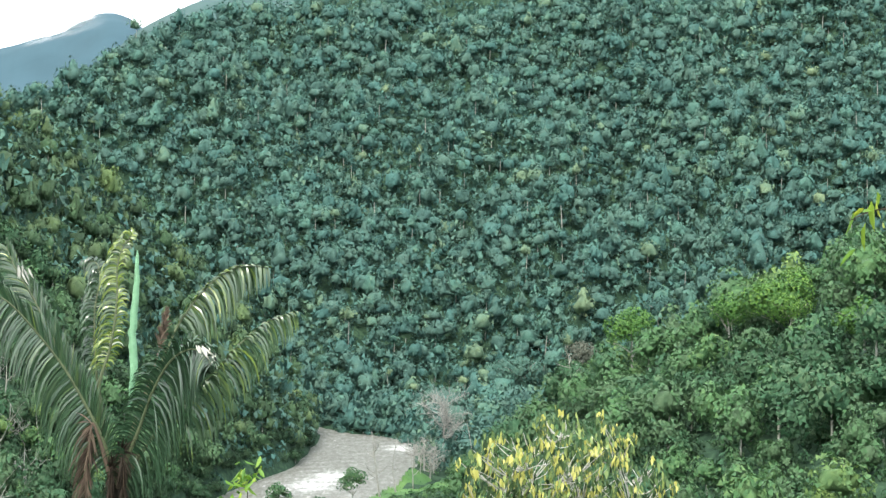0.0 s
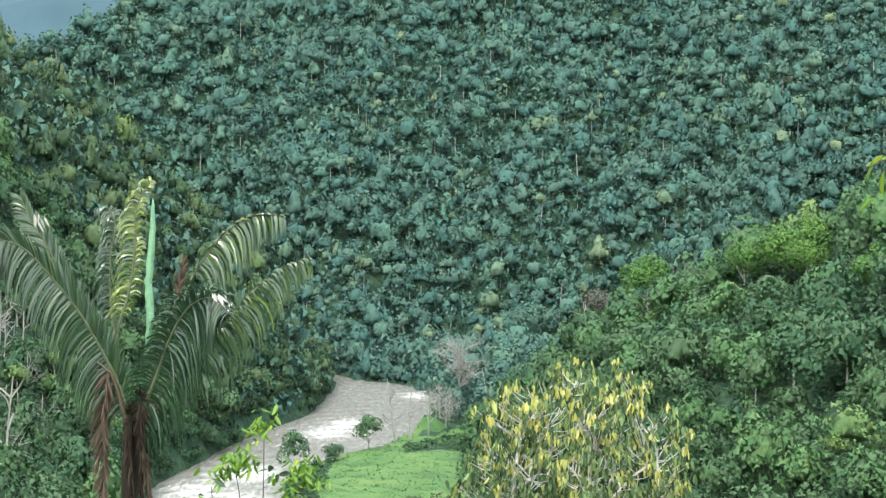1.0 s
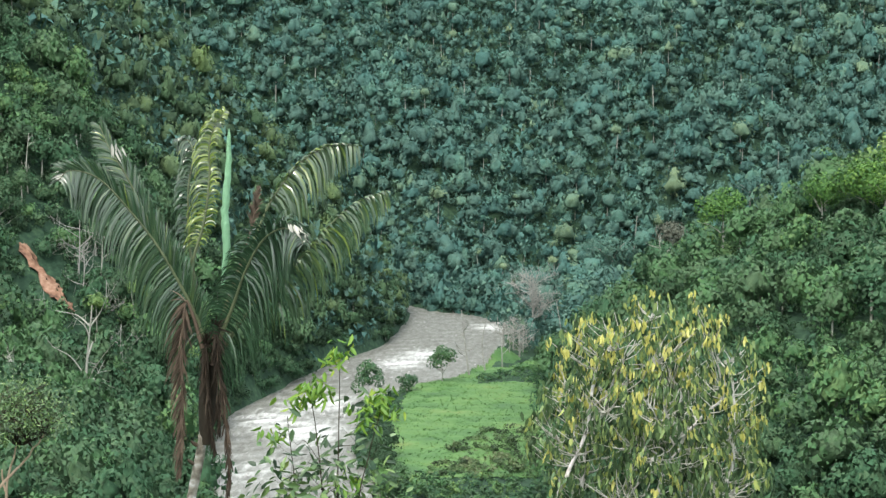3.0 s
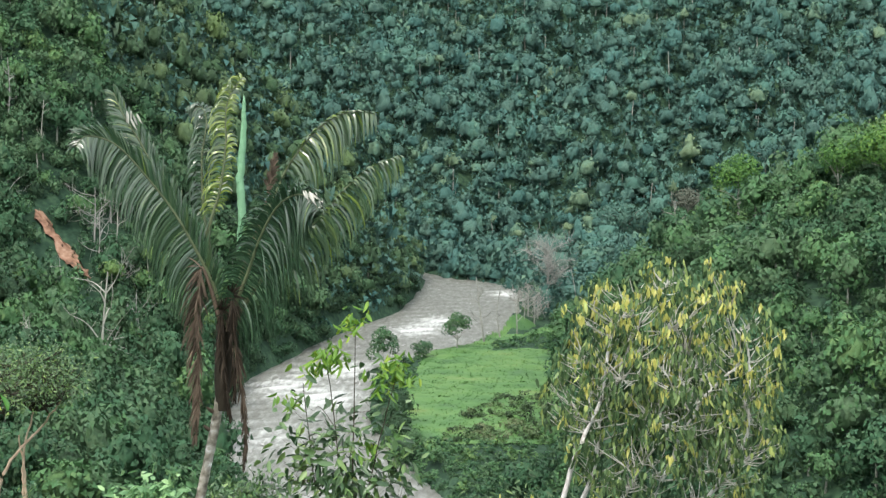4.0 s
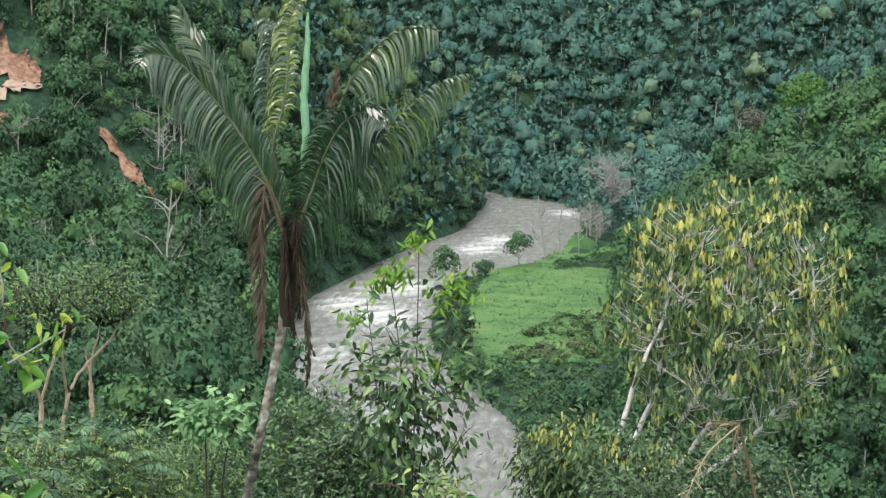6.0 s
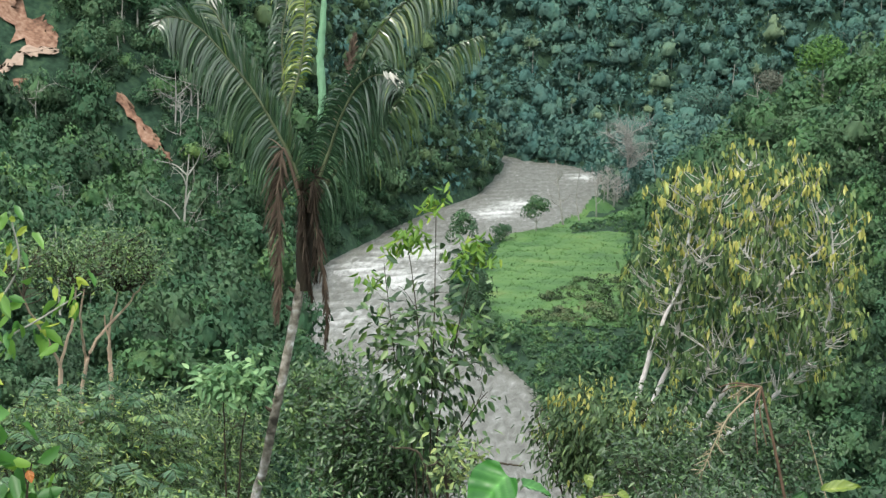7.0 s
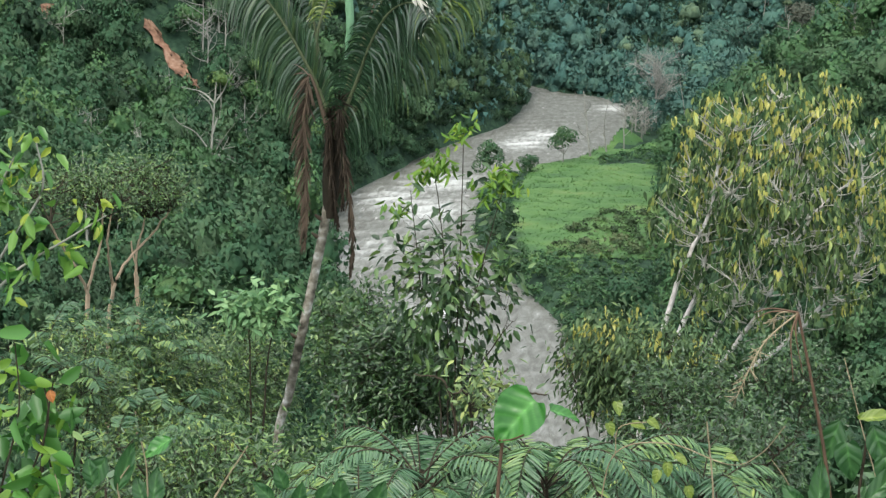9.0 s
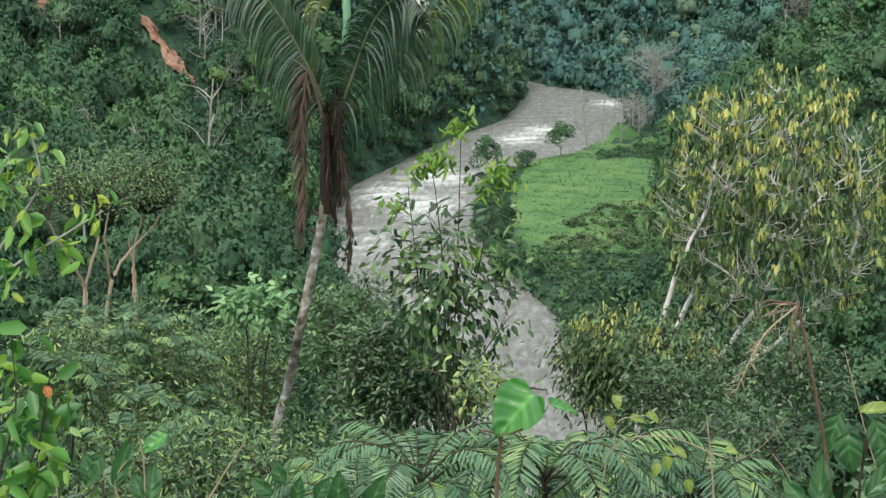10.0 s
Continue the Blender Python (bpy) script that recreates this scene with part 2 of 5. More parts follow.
def build_water():
    m, n, l, b = mat("silty_water")
    tc = n.new("ShaderNodeTexCoord")
    mp = n.new("ShaderNodeMapping"); mp.inputs["Scale"].default_value, mp.inputs["Rotation"].default_value = (1, 0.3, 1), (0, 0, 0.35)
    l.new(tc.outputs["Object"], mp.inputs["Vector"])
    t1 = n.new("ShaderNodeTexNoise"); t1.inputs["Scale"].default_value, t1.inputs["Detail"].default_value = 0.7, 9
    t1.inputs["Roughness"].default_value, t1.inputs["Distortion"].default_value = 0.62, 0.6
    l.new(mp.outputs[0], t1.inputs["Vector"])
    at = n.new("ShaderNodeAttribute"); at.attribute_name = "tint"
    ad = n.new("ShaderNodeMath"); ad.operation = "MULTIPLY_ADD"; ad.inputs[1].default_value = 0.5
    l.new(at.outputs["Fac"], ad.inputs[0]); l.new(t1.outputs["Fac"], ad.inputs[2])
    r = ramp(n, [(0.34, (0.082, 0.084, 0.070)), (0.5, (0.132, 0.136, 0.118)), (0.66, (0.215, 0.224, 0.204)), (0.95, (0.52, 0.54, 0.52))])
    l.new(ad.outputs[0], r.inputs["Fac"]); l.new(r.outputs["Color"], b.inputs["Base Color"])
    bp = n.new("ShaderNodeBump"); bp.inputs["Strength"].default_value, bp.inputs["Distance"].default_value = 0.6, 0.4
    l.new(t1.outputs["Fac"], bp.inputs["Height"]); l.new(bp.outputs[0], b.inputs["Normal"])
    b.inputs["Roughness"].default_value, b.inputs["Specular IOR Level"].default_value = 0.45, 0.35
    ys = np.arange(62, 780, 1.0)
    us = np.linspace(-0.25, 1.25, 44)
    L, R = bank(LEFT_BANK, ys), bank(RIGHT_BANK, ys)
    X = L[:, None] + (R - L)[:, None] * us[None]
    Y = np.broadcast_to(ys[:, None], X.shape)
    W = rapids(X, Y)
    crest = waves(X, Y * 0.8, 6.5, 22, 5)
    Z = -82.6 + waves(X, Y, 9, 21) * 0.07 + crest * (0.05 + 0.35 * W)
    tint = np.clip(W * (0.75 + 0.35 * crest) + 0.09 * crest + 0.05, 0, 1)
    nu = len(us)
    i, j = np.meshgrid(np.arange(len(ys) - 1), np.arange(nu - 1), indexing="ij")
    q = np.stack([i * nu + j, i * nu + j + 1, (i + 1) * nu + j + 1, (i + 1) * nu + j], -1).reshape(-1, 4)
    ob = new("water", np_mesh("water", np.stack([X, Y, Z], -1).reshape(-1, 3), q, tint.ravel(), m, True))
    tagged(ob, "fast grey-brown silty river with broken white water", "river", kind="structure")


build_water()


# ---- woods ----
def leaf_tris(rng, centre, normal, size):
    """Three-cornered leaf clumps at the given centres, roughly facing the normals."""
    n = len(centre)
    u = unit(np.cross(normal, rng.normal(size=(n, 3))))
    w = np.cross(normal, u)
    size = np.broadcast_to(np.asarray(size, float), (n,))[:, None]
    v = np.stack([centre + u * size, centre - u * size * 0.5 + w * size * 0.75, centre - u * size * 0.6 - w * size * 0.7], 1).reshape(-1, 3)
    return v, np.arange(3 * n).reshape(n, 3)


def crown_template(rng, lobes, leaves, flat, leaf, sides=10, rows=4):
    """A crown of unit radius: lobes of many leaf clumps round an inner mass, standing on z = 0."""
    a = np.arange(lobes) * 2.4 + rng.uniform(0, 6)
    rad = np.sqrt((np.arange(lobes) + 0.3) / lobes) * 0.62
    lc = np.stack([np.cos(a) * rad, np.sin(a) * rad, (0.75 - rad * 0.55 + rng.uniform(-0.2, 0.2, lobes)) * flat], -1)
    lr = rng.uniform(0.26, 0.48, lobes) * (0.72 if lobes > 11 else 1.0)
    pick = rng.choice(lobes, leaves, p=lr ** 2 / (lr ** 2).sum())
    d = unit(rng.normal(size=(leaves, 3)) + (0, 0, 0.35))
    c = lc[pick] + d * lr[pick][:, None] * rng.uniform(0.84, 1.06, (leaves, 1))
    nrm = unit(d + rng.normal(size=(leaves, 3)) * 0.5 + (0, 0, 0.2))
    v, q = leaf_tris(rng, c, nrm, leaf * rng.uniform(0.55, 1.35, leaves))
    radial = unit(c - (0, 0, 0.15 * flat))
    soft = np.repeat(unit(d * 0.6 + radial * 0.6 + nrm * 0.22), 3, 0)
    if not sides:
        return v, q, soft
    th = np.arange(sides) / sides * 6.283
    ph = np.linspace(-0.95, 1.45, rows)
    dirs = np.stack([np.outer(np.cos(ph), np.cos(th)), np.outer(np.cos(ph), np.sin(th)), np.repeat(np.sin(ph)[:, None], sides, 1)], -1).reshape(-1, 3)
    mid = np.array((0, 0, 0.45 * flat))
    b = dirs @ (lc - mid).T
    disc = b ** 2 - (((lc - mid) ** 2).sum(-1) - (lr * 0.86) ** 2)[None]
    reach = np.where(disc > 0, b + np.sqrt(np.maximum(disc, 0)), 0.22).max(1)
    core = mid + dirs * (np.maximum(reach, 0.25) * (0.70 if leaves > 300 else 0.84) * rng.uniform(0.9, 1.05, len(reach)))[:, None]
    near = np.argmin(np.linalg.norm(core[:, None] - lc[None], axis=-1) / lr[None], 1)
    cn = unit(unit(core - lc[near]) * 0.7 + dirs * 0.7 + rng.normal(size=core.shape) * 0.12)
    i, k = np.meshgrid(np.arange(rows - 1), np.arange(sides), indexing="ij")
    a0, a1, b0, b1 = i * sides + k, i * sides + (k + 1) % sides, (i + 1) * sides + k, (i + 1) * sides + (k + 1) % sides
    cq = np.concatenate([np.stack([a0, a1, b1], -1).reshape(-1, 3), np.stack([a0, b1, b0], -1).reshape(-1, 3)])
    return np.concatenate([v, core]), np.concatenate([q, cq + len(v)]), np.concatenate([soft, cn])


TEMPL = {}
for lod, leaves, leaf, sides, rows in ((0, 92, 0.118, 8, 4), (1, 480, 0.084, 7, 4), (3, 26, 0.22, 0, 0), (4, 64, 0.17, 0, 0)):
    rs = np.random.RandomState(40 + lod)
    TEMPL[lod] = [crown_template(rs, nl, leaves, fl, leaf, sides, rows) for nl, fl in ((6, 1.0), (8, 0.8), (5, 1.5), (10, 0.7), (7, 1.2), (9, 1.0), (4, 1.9), (7, 0.9), (6, 1.4), (11, 1.1))]


def scatter(rng, spacing, a0, a1, r0, r1):
    """Jittered places over a sector of the plan."""
    x0, x1 = r1 * math.sin(radians(a0)), r1 * math.sin(radians(a1))
    gx, gy = np.meshgrid(np.arange(min(x0, 0) - 5, x1 + 5, spacing), np.arange(r0 * 0.85, r1, spacing))
    x = gx.ravel() + rng.uniform(-0.5, 0.5, gx.size) * spacing
    y = gy.ravel() + rng.uniform(-0.5, 0.5, gx.size) * spacing
    a, r = np.degrees(np.arctan2(x, y)), np.hypot(x, y)
    k = (a > a0) & (a < a1) & (r > r0) & (r < r1)
    return x[k], y[k]


def plant_woods(name, label, x, y, radius, trunk_h, lod, seed, material, tint=(0.25, 0.6), trunks=0.25, tall=1.0):
    rng = np.random.RandomState(seed)
    leaves, wood = Heap(), Heap()
    z = ground_z(x, y)
    patch = waves(x, y, 130, seed + 3) * 0.17
    for i in range(len(x)):
        v, q, nv = TEMPL[lod][rng.randint(len(TEMPL[lod]))]
        f = rng.uniform(0.45, 1.05) if rng.rand() < 0.78 else rng.uniform(1.05, 1.6 if lod == 0 else 1.3)
        s = radius * f
        a = rng.uniform(0, 6.28)
        c, d = math.cos(a) * s, math.sin(a) * s
        nv = np.stack([nv[:, 0] * c - nv[:, 1] * d, nv[:, 0] * d + nv[:, 1] * c, nv[:, 2] * s], -1) / s
        h = trunk_h * rng.uniform(0.6, 1.35) + (f - 0.85) * radius * (0.9 if trunk_h > 0.5 else 0.0)
        w = np.stack([v[:, 0] * c - v[:, 1] * d, v[:, 0] * d + v[:, 1] * c, v[:, 2] * s * rng.uniform(0.92, 1.4) * tall], -1) + (x[i], y[i], z[i] + h)
        leaves.add(w, q, rng.uniform(*tint) + patch[i] + (0.16 if rng.rand() < 0.05 else 0), nv)
        if rng.rand() < trunks:
            lean = rng.normal(size=2) * 0.05 * h
            tv, tq = tube([(x[i], y[i], z[i] - 1), (x[i] + lean[0], y[i] + lean[1], z[i] + h + 0.5 * s)], [0.028 * s + 0.12, 0.02 * s + 0.06], 4)
            wood.add(tv, tq)
    ob = tagged(new(name, leaves.mesh(name, material)), label, "forest", kind="stuff")
    if wood.n:
        w = new("trunks", wood.mesh("trunks", M_BARK))
        w.parent = ob
        tagged(w, "pale slender trunks", kind="stuff")
    return ob


def wooded(x, y):
    """True where the woods stand: not on water, meadow, road or the terrace of the viewer."""
    left, right = bank(LEFT_BANK, y) - x, x - bank(RIGHT_BANK, y)
    dry = (left > 2) | (right > 3)
    meadow = (right > 0) & (x < 4) & (y > 300) & (y < 520)
    return dry & ~meadow


def bare_ground(x, y, share=1.0, below=()):
    """True on the road cut and the landslip of the left bank, and on the cleared slope just below them."""
    out = np.zeros(x.shape, bool)
    for b in below:
        out |= bare_ground(x - 0.3 * b, y + 0.95 * b, share)
    for (ax, ay), (bx, by), w in BARE:
        d = np.array((bx - ax, by - ay)); L2 = d @ d
        f = np.clip(((x - ax) * d[0] + (y - ay) * d[1]) / L2, 0, 1)
        out |= np.hypot(x - ax - f * d[0], y - ay - f * d[1]) < w * share
    return out


rw = np.random.RandomState(11)
# the face of the far hill that the valley looks on to, in detail; its crest and flanks more coarsely
def open_face(x, y):
    """The part of the far hill that lies open to the valley, not behind the left spur and not over the brow."""
    r, a = np.hypot(x, y), np.degrees(np.arctan2(x, y))
    e = np.degrees(np.arctan2(ground_z(x, y) + 8, r))
    spur = np.interp(a, [-17, -15.2, -12.4, -10.5, -7.8, -6, -4.2], [3.6, 3.6, 2.9, 1.0, -2.2, -4.4, -8.5])
    behind = (e < spur) & (r > 610 + 6 * np.abs(a)) & (a < -4.2)
    return (a > -17) & (a < 16.5) & (r < 1020) & (e < 8.9) & ~behind


def on_spur(x, y):
    return crest_height(x, y, LEFT_CREST, 0.92) > ground_z(x, y) - 9


x, y = scatter(rw, 5.5, -17, 16.5, 495, 1020)
k = wooded(x, y) & open_face(x, y) & ~on_spur(x, y)
plant_woods("far_forest", "dense rainforest on the far valley side, blue haze in its leaf colour", x[k], y[k], 4.9, 2.2, 0, 1, M_HAZYFOREST, (0.05, 0.8), 0.12, 1.15)
x, y = scatter(rw, 24, -16, 15, 520, 980)
k = wooded(x, y) & open_face(x, y) & ~on_spur(x, y)
plant_woods("emergent_trees", "tall pale-trunked trees above the far canopy", x[k], y[k], 4.4, 9.0, 0, 25, M_HAZYFOREST, (0.3, 0.95), 1.0, 1.0)
x, y = scatter(rw, 5.6, -17, 16.5, 495, 1020)
k = wooded(x, y) & open_face(x, y)
plant_woods("far_understorey", "dense lower trees between the far crowns", x[k], y[k], 5.4, 0.4, 3, 5, M_HAZYFOREST, (0.1, 0.75), 0.0, 1.2)
x, y = scatter(rw, 4.2, -26, 19, 120, 500)
left = bank(LEFT_BANK, y) - x
k = wooded(x, y) & ((left > 2) | (np.degrees(np.arctan2(x, y)) > -3)) & ~bare_ground(x, y, 0.7, (2.5,))
plant_woods("understorey", "dense shrubs and saplings under the valley trees", x[k], y[k], 3.0, -0.4, 4, 18, M_WOODS, (0.15, 0.6), 0.0)
x, y = scatter(rw, 4.4, -19, -3, 495, 660)
k = wooded(x, y) & on_spur(x, y)
plant_woods("spur_crest_forest", "olive-green rainforest along the crest of the steep spur", x[k], y[k], 3.5, 1.4, 0, 15, M_SPUR, (0.1, 0.85), 0.12, 1.4)
shore = FAR_SHORE[FAR_SHORE[:, 0] > -95]
x = np.repeat(shore[:, 0], 8) + rw.uniform(0, 9, 8 * len(shore)); y = np.repeat(shore[:, 1], 8) + rw.uniform(-1, 9, 8 * len(shore))
k = x > bank(RIGHT_BANK, y) + 0.5
plant_woods("far_shore_trees", "dark trees along the far waterline", x[k], y[k], 4.4, -3.0, 0, 16, M_HAZYFOREST, (0.05, 0.6), 0.3)
x, y = scatter(rw, 9, -19, 18, 520, 1230)
k = wooded(x, y) & ~open_face(x, y)
plant_woods("hill_forest", "rainforest along the crest and flanks of the hills", x[k], y[k], 6.5, 1.5, 3, 7, M_HAZYFOREST, (0.12, 0.62), 0.0)
x, y = scatter(rw, 19, -23, -5, 240, 480)
k = wooded(x, y) & (x < bank(LEFT_BANK, y) - 12) & ~bare_ground(x, y, 2.6, (6, 12))
plant_woods("bank_emergents", "tall thin pale-trunked trees on the steep bank", x[k], y[k], 3.6, 8.0, 1, 26, M_WOODS, (0.3, 0.9), 1.0, 0.9)
x, y = scatter(rw, 5.8, -24, -4, 225, 500)
k = wooded(x, y) & (x < bank(LEFT_BANK, y)) & ~bare_ground(x, y, 1.2, (5, 9))
plant_woods("bank_forest", "green rainforest on the steep left river bank", x[k], y[k], 5.6, 1.8, 1, 2, M_WOODS, (0.15, 0.8), 0.25, 1.1)
x, y = scatter(rw, 4.2, -14, -3, 300, 660)
k = (bank(LEFT_BANK, y) - x > 0.5) & (bank(LEFT_BANK, y) - x < 16)
plant_woods("waterside_trees", "dark overhanging trees along the left waterline", x[k], y[k], 3.6, 0.6, 1, 8, M_WOODS, (0.0, 0.42), 0.2)
x, y = scatter(rw, 6.5, -1, 19, 230, 500)
k = wooded(x, y) & (x > bank(RIGHT_BANK, y) + 4)
for cx, cy, cr in ((74.6, 359.0, 10), (48.2, 410.8, 9), (63.9, 365.7, 6), (75.2, 348, 6), (84.3, 323.7, 8)):  # room for the large crowns
    for back in (0, 7, 14):
        k &= np.hypot(x - cx + 0.2 * back, y - cy + 0.98 * back) > cr
plant_woods("spur_forest", "bright mixed rainforest on a low spur by the river", x[k], y[k], 5.6, 2.0, 1, 3, M_WOODS, (0.2, 0.8), 0.3)
x, y = scatter(rw, 4.6, -4, 16, 60, 235)
k = wooded(x, y) & ((x > -0.01 * y) | (y > 125))
plant_woods("slope_forest", "dark green trees on the slope below", x[k], y[k], 3.9, 1.2, 1, 4, M_WOODS, (0.1, 0.65), 0.3)
x, y = scatter(rw, 4.2, -26, -11, 55, 230)
k = wooded(x, y)
plant_woods("gully_forest", "dark green trees in the gully below the bushes", x[k], y[k], 3.5, 1.2, 1, 9, M_WOODS, (0.0, 0.5), 0.3)
x, y = scatter(rw, 2.0, -27, 13, 13, 55)
plant_woods("undergrowth", "tangled green undergrowth on the near slope", x, y, 1.15, 0.0, 1, 6, M_SHRUB, (0.05, 0.5), 0.0)


# ---- things: helpers ----
def thing(name, label, category, at_, group=""):
    ob = new(name)
    ob.empty_display_size = 0.3
    ob.location = at_
    return tagged(ob, label, category, group)


def part(name, heap, material, parent, label="", smooth=False, origin=None):
    """Links what a Heap holds (in world metres) as ONE mesh under a thing or part."""
    o = np.array(origin if origin is not None else root_of(parent).location)
    ob = new(name, heap.mesh(name, material, smooth, o))
    ob.parent = parent
    return tagged(ob, label)


def root_of(ob):
    while ob.parent:
        ob = ob.parent
    return ob


def curve(points, n):
    """Points on a smooth line through the given ones (Catmull-Rom), even steps of its parameter."""
    p = np.asarray(points, float)
    p = np.concatenate([2 * p[:1] - p[1:2], p, 2 * p[-1:] - p[-2:-1]])
    u = np.linspace(0, len(p) - 3 - 1e-6, n)
    i, f = u.astype(int), (u % 1)[:, None]
    a, b, c, d = p[i], p[i + 1], p[i + 2], p[i + 3]
    return 0.5 * (2 * b + (c - a) * f + (2 * a - 5 * b + 4 * c - d) * f ** 2 + (3 * b - a - 3 * c + d) * f ** 3)


def blades(base, way, face, length, width, curl=0.15, fold=0.25):
    """Pointed leaves, two halves each folded along the midrib: arrays of places, ways, faces and sizes."""
    n = len(base)
    way, face = unit(np.asarray(way, float)), np.asarray(face, float)
    side = unit(np.cross(way, face))
    face = np.cross(side, way)
    L = np.broadcast_to(np.asarray(length, float), (n,))[:, None]
    W = np.broadcast_to(np.asarray(width, float), (n,))[:, None] / 2
    up = face * W * fold
    down = -face * L * curl
    v = np.stack([base, base + way * L * 0.28 + side * W + up + down * 0.1, base + way * L * 0.68 + side * W * 0.8 + up + down * 0.5, base + way * L + down,
                  base + way * L * 0.68 - side * W * 0.8 + up + down * 0.5, base + way * L * 0.28 - side * W + up + down * 0.1], 1)
    k = np.arange(n)[:, None] * 6
    q = np.concatenate([k + [0, 1, 2, 3], k + [0, 3, 4, 5]])
    return v.reshape(-1, 3), q


def foliage(rng, heap, twigs, per, length, width, droop, tint, spread=0.12, out=None):
    """Leaves round points of twigs. droop 0: all ways, 1: hanging straight down."""
    t = np.repeat(np.asarray(twigs, float), per, 0)
    n = len(t)
    d = rng.normal(size=(n, 3))
    if out is not None:
        d = d * 0.7 + np.repeat(out, per, 0)
    d = unit(unit(d) * (1 - droop) + np.array([0, 0, -1.0]) * droop)
    f = unit(rng.normal(size=(n, 3)) * 0.6 + [0, -0.3, 1.0])
    b = t + rng.normal(size=(n, 3)) * spread
    v, q = blades(b, d, f, length * rng.uniform(0.6, 1.2, n), width * rng.uniform(0.7, 1.2, n), rng.uniform(0.05, 0.3))
    tn = rng.uniform(*tint, n) if np.ndim(tint[0]) == 0 else tint
    heap.add(v, q, np.repeat(tn, 6))


M_PALM = leaf_material("palm_leaf", [(0, (0.015, 0.037, 0.020)), (0.4, (0.036, 0.082, 0.040)), (0.62, (0.071, 0.124, 0.058)), (0.8, (0.173, 0.248, 0.044)), (0.92, (0.260, 0.334, 0.066)), (1, (0.542, 0.593, 0.441))], 0.27, 0.18, 3, 1.0)
M_SPEAR = leaf_material("folded_palm_spear", [(0, (0.120, 0.276, 0.140)), (0.5, (0.204, 0.414, 0.238)), (1, (0.360, 0.575, 0.392))], 0.5, 0.1, 14, 0.3, 25)
M_DEADLEAF = leaf_material("dead_palm_leaf", [(0, (0.025, 0.020, 0.014)), (0.4, (0.074, 0.057, 0.042)), (0.7, (0.157, 0.119, 0.086)), (1, (0.285, 0.242, 0.182))], 0.8, 0.1, 4, 0.15)
M_PETIOLE = rough_material("palm_petiole", [(0.25, (0.05, 0.065, 0.032)), (0.7, (0.13, 0.16, 0.085))], 5, 0.45)
M_STRAWLEAF = leaf_material("bleached_leaf", [(0.0, (0.30, 0.30, 0.25)), (1.0, (0.5, 0.5, 0.44))], 0.5, 0.2, 6)
M_SHEATH = rough_material("dark_fibre", [(0.25, (0.012, 0.011, 0.008)), (0.7, (0.055, 0.047, 0.033))], 9, 0.9, 0.6, stretch=(1, 1, 0.2))
M_PALMBARK = rough_material("ringed_palm_bark", [(0.38, (0.057, 0.053, 0.041)), (0.48, (0.218, 0.201, 0.161)), (0.56, (0.380, 0.368, 0.322)), (0.64, (0.713, 0.713, 0.690))], 7, stretch=(1.0, 1.0, 1.1))
M_YELLOW = leaf_material("yellowing_leaf", [(0, (0.380, 0.382, 0.104)), (0.5, (0.570, 0.564, 0.156)), (1, (0.703, 0.686, 0.286))], 0.5, 0.25, 5)
M_OLIVE = leaf_material("olive_leaf", [(0, (0.034, 0.064, 0.028)), (0.5, (0.100, 0.175, 0.075)), (0.8, (0.206, 0.297, 0.113)), (1, (0.361, 0.431, 0.130))], 0.5, 0.2, 4)
M_WHITEBARK = rough_material("white_bark", [(0.25, (0.350, 0.330, 0.299)), (0.5, (0.600, 0.584, 0.559)), (0.8, (0.825, 0.826, 0.806))], 7)
M_TWIG = rough_material("grey_twig", [(0.25, (0.12, 0.118, 0.102)), (0.5, (0.29, 0.292, 0.268)), (0.8, (0.48, 0.485, 0.455))], 8)
M_PALETWIG = rough_material("pale_twig", [(0.25, (0.258, 0.246, 0.212)), (0.5, (0.446, 0.446, 0.399)), (0.8, (0.645, 0.645, 0.598))], 8)
M_DARKTWIG = rough_material("dark_stem", [(0.25, (0.02, 0.018, 0.012)), (0.8, (0.08, 0.065, 0.045))], 10)
M_MINT = leaf_material("pale_green_leaf", [(0, (0.095, 0.213, 0.095)), (0.5, (0.176, 0.338, 0.149)), (1, (0.324, 0.500, 0.230))], 0.45, 0.25, 4)
M_LIME = leaf_material("young_leaf", [(0, (0.078, 0.197, 0.032)), (0.5, (0.172, 0.312, 0.040)), (1, (0.359, 0.426, 0.048))], 0.42, 0.35, 4)
M_LEAFGREEN = leaf_material("fresh_green_leaf", [(0.0, (0.035, 0.12, 0.03)), (0.5, (0.085, 0.24, 0.045)), (0.85, (0.20, 0.37, 0.05)), (1.0, (0.40, 0.46, 0.06))], 0.38, 0.3, 6, 0.5)
M_ORANGEBARK = rough_material("orange_bark", [(0.25, (0.30, 0.21, 0.14)), (0.6, (0.46, 0.36, 0.26)), (0.85, (0.62, 0.58, 0.50))], 3)
M_DRY = rough_material("dry_stalk", [(0.25, (0.064, 0.042, 0.029)), (0.6, (0.136, 0.088, 0.058)), (0.9, (0.289, 0.216, 0.152))], 25)
M_STRAW = rough_material("straw", [(0.2, (0.16, 0.125, 0.07)), (0.8, (0.38, 0.33, 0.22))], 20)
M_GRASS = leaf_material("meadow_grass", [(0, (0.046, 0.117, 0.039)), (0.35, (0.077, 0.179, 0.050)), (0.7, (0.109, 0.218, 0.060)), (1, (0.183, 0.246, 0.087))], 0.6, 0.2, 0.25)


